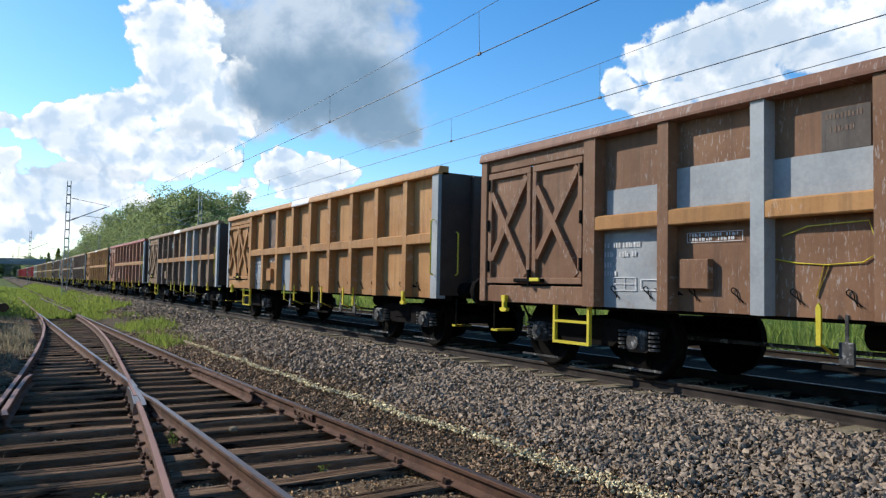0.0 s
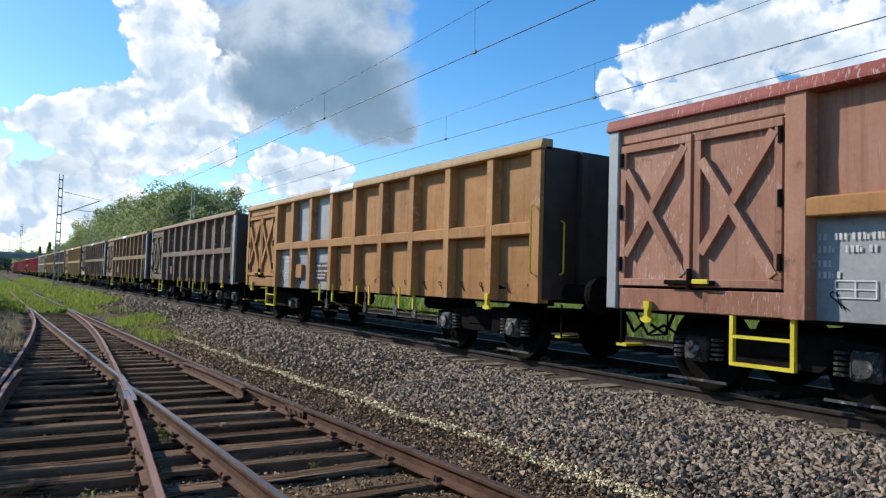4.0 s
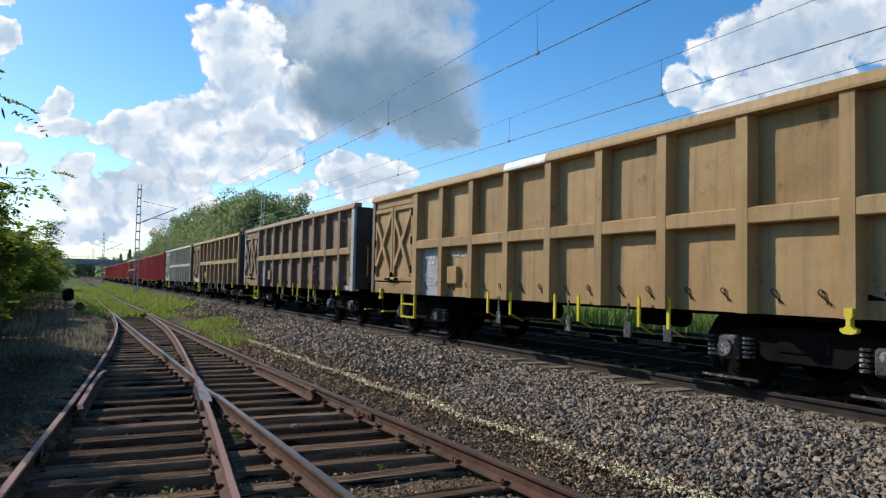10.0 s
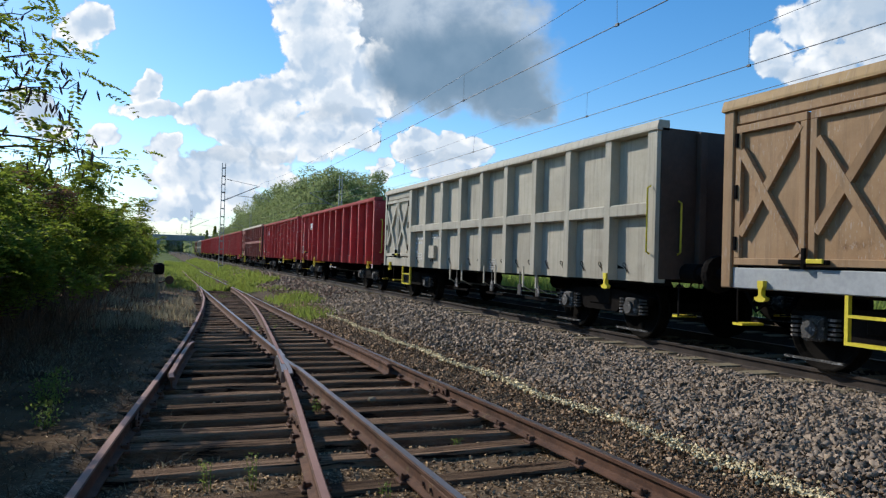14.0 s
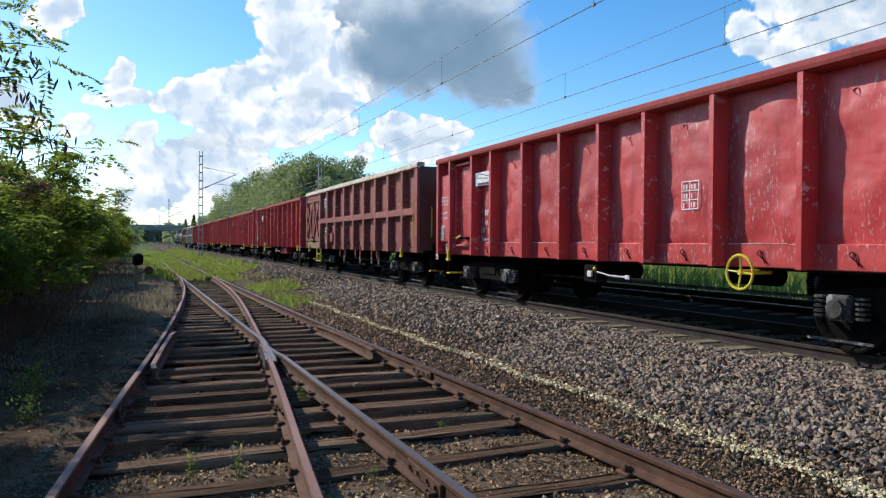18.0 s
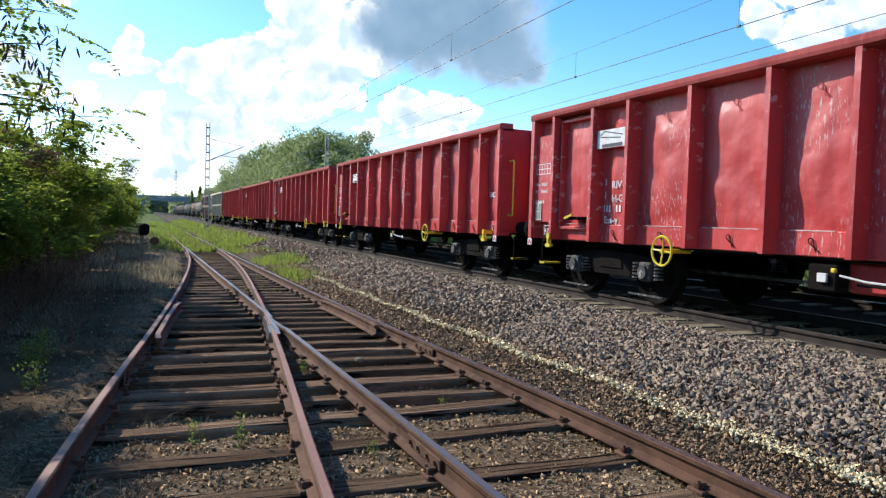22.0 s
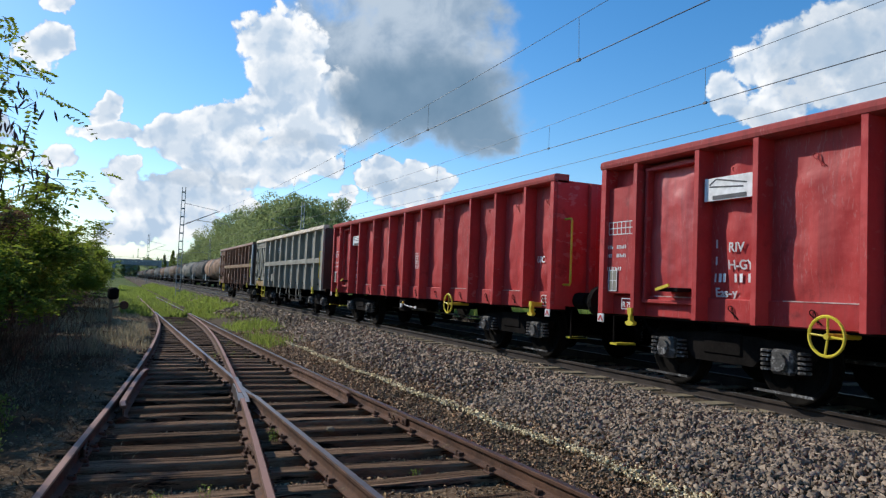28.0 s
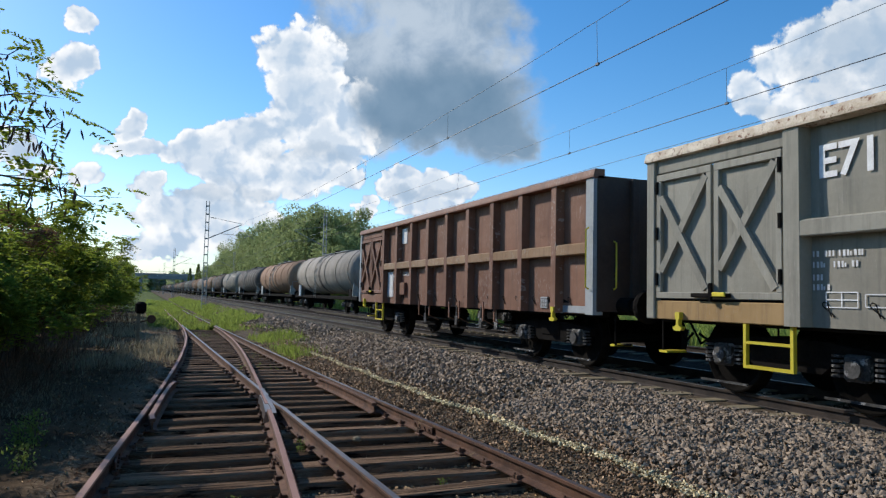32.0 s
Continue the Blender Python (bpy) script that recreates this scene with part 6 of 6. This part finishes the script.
    s = part("support", Shape().box(-1.333, -1.13, L2 - 0.68, L2 - 0.10, 1.14, 2.6), RED, t)
    s["role"] = "body"
    pane = part("tag_window", Shape().box(-1.345, -1.335, L2 - 0.33, L2 - 0.15, 1.17, 1.45), GREY, t, "dark wire-fronted label holder")
    framed(L2 - 0.33, L2 - 0.15, 1.17, 1.45, -1.347, pane, rows=2, cols=2, w=0.010)
    framed(L2 - 0.71, L2 - 0.44, 0.93, 1.07, -1.335, t, w=0.010)
    words("R 75", 0.10, (-1.336, L2 - 0.455, 0.955), t)
    lay_on_sheets(words("UIC", 0.15, (-1.335, -L2 + 0.72, 1.60), t))
    framed(-L2 + 0.31, -L2 + 0.53, 0.89, 1.06, -1.2245, t, rows=3, cols=2, w=0.012)
    return t


def table_mark(t, d):
    """White table of load limits, d metres from the far end."""
    y = L2 - d + 0.15
    lay_on_sheets(framed(y - 0.30, y, 1.55, 1.90, -1.335, t, rows=3, cols=2, w=0.012))
    lay_on_sheets(bars([(0.04, [(.03, .08), (.18, .08)]), (0.155, [(.03, .08), (.18, .05)]), (0.27, [(.03, .05), (.18, .08)])], (-1.335, y, 1.90), t, h=0.06))


TANK_HALF, TANK_PITCH = 8.68, 18.6


def make_tank_wagon(bands, label):
    t = thing("tank_wagon", label, "freight wagon", group="tank wagons of the other train")
    running_gear(t, 6.2)
    end_gear(t, TANK_HALF)
    part("underframe", Shape().box(-1.15, -0.95, -TANK_HALF, TANK_HALF, 0.74, 0.94, 0.02).box(0.95, 1.15, -TANK_HALF, TANK_HALF, 0.74, 0.94, 0.02).box(-1.15, 1.15, -TANK_HALF, -TANK_HALF + 0.2, 0.72, 0.94, 0.02).box(-1.15, 1.15, TANK_HALF - 0.2, TANK_HALF, 0.72, 0.94, 0.02), UNDERFRAME, t)
    r, zc = 1.32, 2.38
    path = [(0, -8.0, zc), (0, -7.92, zc), (0, -7.72, zc), (0, -7.4, zc), (0, 7.4, zc), (0, 7.72, zc), (0, 7.92, zc), (0, 8.0, zc)]
    b = part("barrel", Shape().tube(path, [0.35, 0.8, 1.14, r, r, 1.14, 0.8, 0.35], 28), TANK_GREY, t, smooth=True)
    b["role"] = "body"
    for i in range(bands):
        y = -7.1 + 14.2 * i / (bands - 1)
        o = part("hoop", Shape().tube([(0, y - 0.08, zc), (0, y + 0.08, zc)], r + 0.035, 28), TANK_GREY, t)
        o["role"] = "hoop"
    for y in (-6.2, 6.2):
        part("saddle", Shape().box(-0.9, 0.9, y - 0.3, y + 0.3, 0.90, 1.35, 0.02), UNDERFRAME, t)
    for y in (-7.5, 7.5):
        part("end_support", Shape().add([(x, y + dy, z) for dy in (-0.04, 0.04) for x, z in ((-1.12, 0.94), (1.12, 0.94), (1.05, 1.75), (0.6, 1.2), (-0.6, 1.2), (-1.05, 1.75))],
                                        [(5, 4, 3, 2, 1, 0), (6, 7, 8, 9, 10, 11)] + [(i, (i + 1) % 6, (i + 1) % 6 + 6, i + 6) for i in range(6)]), GALVANISED, t, "pale steel cradle under the tank's end")
    part("dome", Shape().tube([(0, 0, zc + r - 0.05), (0, 0, zc + r + 0.16), (0, 0, zc + r + 0.2)], [0.32, 0.32, 0.2], 14), UNDERFRAME, t)
    part("walkway", Shape().box(-0.35, 0.35, -3.5, 3.5, zc + r + 0.02, zc + r + 0.06), GALVANISED, t)
    part("data_panel", Shape().box(-1.20, -1.155, 6.3, 7.1, 0.85, 1.65, 0.01), PRIMER, t, "pale panel for waybills")
    part("filler_streak", Shape().tube([(0, -0.28, zc), (0, 0.28, zc)], r + 0.006, 28), TANK_DARK, t, "dark spilled streak below the filler")
    s = Shape()
    for y in (0.5, 0.9):
        s.tube([(-1.42, y, 0.8), (-1.42, y, 2.4), (-1.0, y, zc + 1.0), (-0.3, y, zc + r + 0.05)], 0.018, 5)
    for k in range(8):
        s.tube([(-1.42, 0.5, 0.95 + 0.2 * k), (-1.42, 0.9, 0.95 + 0.2 * k)], 0.012, 5)
    part("ladder", s, GALVANISED, t)
    part("end_platform", Shape().box(-1.2, 1.2, -8.75, -8.1, 0.95, 0.97, 0.005), GALVANISED, t)
    for x in (-1.15, 1.15):
        part("handrail", Shape().tube([(x, -8.7, 0.95), (x, -8.7, 1.95), (x * 0.7, -8.7, 1.95)], 0.018, 5), GALVANISED, t)
    return t


def train_shift(t):
    """How far the train has come, in metres; it slows gently."""
    return -10.2 + 11.7754 * t - 0.126038 * t * t + 0.00103665 * t ** 3 + float(np.interp(t, [p[0] for p in PACE], [p[1] for p in PACE]))


PACE = [(0, -0.0), (1, -0.01), (2, -0.22), (5, -0.26), (6, -0.27), (7, -0.25), (8, -0.31), (9, -0.43), (10, -0.65), (11, -0.42), (12, -0.58), (13, -0.48), (14, -0.44), (17, -0.78), (18, -0.9), (19, -0.62), (20, -0.88), (21, -0.75), (22, -0.7), (23, -0.69), (24, -0.69), (27, -0.79), (28, -0.37), (29, -0.59), (30, -0.34), (31, -0.27), (32, 0.15)]  # seconds, metres ahead of the even pace

TRAIN = []  # (wagon, place of its near end along the train)
TANKS = []  # (tank wagon, where it is at the end): the other train, which runs away on the second track
TANK_SPEED = 20.9


def make_train():
    box = make_box_wagon()
    looks = {
        -2: (BROWN, None, (), "dusty brown high-sided steel wagon"),
        -1: (DARK_BROWN, DEEP_BROWN, (("lower0", PRIMER), ("post2", PRIMER), ("belt", ORANGE)), "earth-brown high-sided steel wagon patched with pale grey primer"),
        0: (ORANGE, None, (("upper1", GREY_BROWN), ("lower0", PRIMER), ("lower2", PRIMER), ("end_post", PRIMER)), "orange-brown high-sided steel wagon with grey primed panels"),
        1: (BROWN, None, (("end_post", PRIMER), ("lower0", PRIMER), ("post", GREY_BROWN), ("post5", PRIMER), ("post6", PRIMER), ("belt", ORANGE), ("upper3", ORANGE), ("upper4", ORANGE)), "dusty brown high-sided steel wagon with greyish posts"),
        2: (SALMON, RUST_RED, (("lower0", PRIMER), ("end_post", PRIMER), ("belt", ORANGE), ("upper2", BROWN), ("lower2", BROWN)), "rusty orange high-sided steel wagon with a primed panel"),
        3: (ORANGE, TAN, (("upper1", PRIMER), ("upper2", PRIMER), ("lower0", PRIMER), ("lower1", PRIMER), ("lower2", PRIMER)), "bright orange-brown wagon with five pale grey panels"),
        4: (GREY_BROWN, BROWN, (("end_post", PRIMER), ("lower0", PRIMER)), "grey-brown high-sided steel wagon with pale end posts"),
        5: (BROWN, None, (("end_post", PRIMER), ("lower0", PRIMER)), "brown high-sided steel wagon with pale end posts"),
        6: (GREY_BROWN, None, (("belt", BROWN), ("end_post", PRIMER), ("lower0", PRIMER), ("sill", PRIMER)), "grey-brown high-sided steel wagon with worn doors"),
        7: (TAN, None, (("lower0", PRIMER), ("end_post", GREY_BROWN)), "tan ochre high-sided steel wagon"),
        8: (BROWN, None, (("lower0", PRIMER), ("lower1", GREY_BROWN), ("post", GREY_BROWN), ("end_post", PRIMER), ("belt", TAN)), "brown high-sided steel wagon with a primed panel"),
        9: (OCHRE, TAN, (("belt", TAN), ("post2", TAN), ("post5", TAN), ("upper2", PRIMER), ("lower1", GREY_BROWN), ("sill", PRIMER)), "light brown high-sided steel wagon with one pale panel"),
        10: (BEIGE, None, (), "pale beige high-sided steel wagon with dark underframe"),
        13: (RUST_RED, RIM_CREAM, (("sill", BROWN),), "dull oxide-red high-sided wagon with flaking paint"),
        19: (GREY, RIM_CREAM, (("sill", TAN),), "pale grey high-sided wagon with a rusty rim"),
        20: (DEEP_BROWN, None, (("end_post", PRIMER), ("belt", BROWN)), "red-brown high-sided wagon with a paler belt rail"),
    }
    first = True
    for k, (body, rim, swaps, label) in looks.items():
        w = box if first else copy_thing(box, pose(0, 0, 0))
        first = False
        dress(w, body, rim, SHADED_END, swaps, PRIMER if k == 9 else body if k in (10, 13, 19, 20) else YELLOW, None)
        if k in (5, 6, 8, 13, 19):
            words("E71", 0.47, (-1.274, 3.83, 2.39), w, TAN if k in (5, 6, 8) else WHITE_PAINT)
        if k in (1, 19):
            y0 = 1.66
            sign = part("sign_plate", Shape().box(-1.277, -1.245, y0 - 0.56, y0, 2.36, 2.60, 0.002), BLACK_PAINT, w, "small black plate with white writing")
            framed(y0 - 0.56, y0, 2.36, 2.60, -1.278, sign)
            bars([(0, [(0.05, .20), (.32, .10)]), (0.09, [(0.03, .14), (.2, .3)])], (-1.278, y0, 2.56), sign, h=0.045, name="writing")
        if k in (1, 20):
            plate = part("data_plate", Shape().box(-1.272, -1.245, -4.86, -4.62, 0.93, 1.12, 0.002), PRIMER, w, "pale plate with a framed marking")
            framed(-4.84, -4.64, 0.96, 1.09, -1.2735, plate, BLACK_PAINT, rows=2, cols=3, w=0.008)
        if k in (10, 19):
            framed(-1.12, -0.82, 0.92, 1.12, -1.268, w, rows=4, cols=2, w=0.007)
        if k == 20:
            part("notice", Shape().box(-1.272, -1.245, 3.45, 3.92, 1.04, 1.72, 0.002), WHITE_PAINT, w, "white painted panel")
            part("notice", Shape().box(-1.272, -1.245, 2.36, 2.76, 2.46, 2.86, 0.002), WHITE_PAINT, w, "white painted panel")
        if k in (5, 8, 20):
            part("edge_plate", Shape().box(-1.274, -1.245, -6.2, -5.35, 0.875, 0.985, 0.002), PRIMER, w, "pale replaced strip along the sill")
        if k in (0, 1, 3, 5, 6, 7):
            part("rim_patch", Shape().sweep([(-0.034, -0.002), (-0.089, 0.008), (-0.089, 0.041), (-0.063, 0.128), (-0.046, 0.1445), (0.02, 0.1445)], [(-1.34, -0.55, Z1 - 0.135), (-1.34, 0.60, Z1 - 0.135)]), WHITE_PAINT, w, "bare pale patch on the rim")
        tagged(w, label)
        TRAIN.append((w, 14.04 * k, L2))
        if k == -1:
            for i, (a, b) in enumerate(((0.10, 2.28), (0.0, 2.42), (0.0, 2.36))):
                y1 = POST0 - PITCH * i - 0.09
                part("primer_patch", Shape().box(-1.274, -1.25, y1 - PITCH + 0.18, y1 - a, ZM1 + 0.01, b, 0.001), PRIMER, w, "pale grey primed patch")
            sign = part("sign_plate", Shape().box(-1.277, -1.245, 0.72, 1.16, 2.36, 2.74, 0.002), TANK_DARK, w, "dark square plate with faint writing")
            bars([(0.0, [(0.02, .34)]), (0.12, [(0.06, .24)])], (-1.2785, 1.14, 2.70), sign, GREY_BROWN, h=0.05, name="writing")
            pts = [(1.55, 1.62), (1.30, 1.70), (0.75, 1.72), (0.66, 1.45), (0.80, 1.36), (1.15, 1.34), (1.22, 1.05), (1.10, 1.34), (1.40, 1.36), (1.62, 1.40)]
            part("scrawl", Shape().tube([(-1.266, a, b) for a, b in pts], 0.007, 4), YELLOW, w, "thin yellow painted scrawl")
        if k == 6:
            bars([(0.08 * i, [(0.03 * (i % 3), .25), (.36, .4 - 0.05 * (i % 2))]) for i in range(6)], (-1.268, 1.50, 2.74), w, BLACK_PAINT, h=0.035, name="writing")
        if k == 3:
            plate = part("sign_plate", Shape().box(-1.277, -1.255, 0.76, 1.62, 1.06, 1.46, 0.002), TANK_DARK, w, "dark painted plate with lines of pale writing")
            bars([(0.05, [(.08, .25), (.4, .3)]), (0.17, [(.05, .4), (.5, .2)]), (0.25, [(.05, .2), (.3, .3)]), (0.32, [(.05, .5)])], (-1.2785, 1.62, 1.46), plate, h=0.04, name="writing")
    wheel_a, wheel_b = make_red_wagon(L2 - 3.65), make_red_wagon(L2 - 9.1)
    seen, reds = set(), []
    for k, proto, body in ((11, wheel_a, RED), (12, wheel_b, FLAKY_RED), (14, wheel_a, FLAKY_RED), (15, wheel_b, FLAKY_RED), (16, wheel_b, RED), (17, wheel_a, DARK_RED), (18, wheel_b, DARK_RED)):
        w = copy_thing(proto, pose(0, 0, 0)) if proto in seen else proto
        seen.add(proto)
        dress(w, body, RED_RIM, DARK_RED, (("white", WHITE_PAINT), ("ledge", WORN_GLINT), ("sheet1", RED if body is not FLAKY_RED else FLAKY_RED)))
        reds.append((k, w))
        if body is DARK_RED:
            tagged(w, "dull red high-sided steel wagon with deep posts and dented sheets")
        TRAIN.append((w, 14.04 * k, L2))
    for k, w in reds:
        table_mark(w, {12: 8.05}.get(k, 6.8))
        if k == 14:
            part("equipment_box", Shape().box(-1.02, -0.6, -1.3, 0.42, 0.50, 0.82, 0.03), DARK_RED, w, "dark red box under the floor")
    kinds = [make_tank_wagon(6, "dirty grey tank wagon with a few steel hoops"), make_tank_wagon(9, "dull tank wagon with close steel hoops")]
    seen = set()
    for i in range(29):
        ribbed = (i + 5) % 6 in (2, 3, 4)
        w = kinds[ribbed]
        if ribbed in seen:
            w = copy_thing(kinds[ribbed], pose(0, 0, 0))
        seen.add(ribbed)
        body = (TANK_GREY, TANK_RUST, TANK_DARK, TANK_GREY, TANK_DARK, TANK_RUST)[(i + 5) % 6]
        dress(w, body, swaps=(("hoop", (TANK_GREY, TANK_RUST, TANK_GREY, BEIGE, TANK_RUST, GREY)[(i + 5) % 6]),))
        if body is TANK_RUST:
            tagged(w, "rusty brown tank wagon with steel hoops")
        elif body is TANK_DARK:
            tagged(w, "sooty dark tank wagon with close paler hoops")
        elif ribbed:
            tagged(w, "grey tank wagon with close pale hoops")
        TANKS.append((w, 46.3 + TANK_PITCH * (i - 1)))


make_train()


def motions():
    """Everything that moves: the wagons roll past, their wheels turn while near; behind them the tank wagons run the other way."""
    times = list(range(33))
    for w, last_y in TANKS:
        walk(w, [(t, pose(SECOND_X, last_y - TANK_SPEED * (32 - t), RAIL_Z)) for t in times])
    for k, (w, place, half) in enumerate(TRAIN):
        walk(w, [(t, pose(MAIN_X, place + half - train_shift(t), RAIL_Z)) for t in times])
        near = [0.05 * i for i in range(641) if -12.0 < place + half - train_shift(0.05 * i) < 34.0]
        if len(near) < 2:
            continue
        near = [0.0] * (near[0] > 0) + near + [32.0] * (near[-1] < 32.0)
        for o in [c for c in w.children if c.name.startswith("wheelset")]:
            y, turn, last, rows = o.location.y, 0.0, None, []
            for t in near:
                if last is not None and t - last < 0.1:
                    turn += math.degrees((train_shift(t) - train_shift(last)) / 0.46)
                rows.append((t, pose(0, y, 0.46, turn, 0, 0)))
                last = t
            walk(o, rows)


motions()
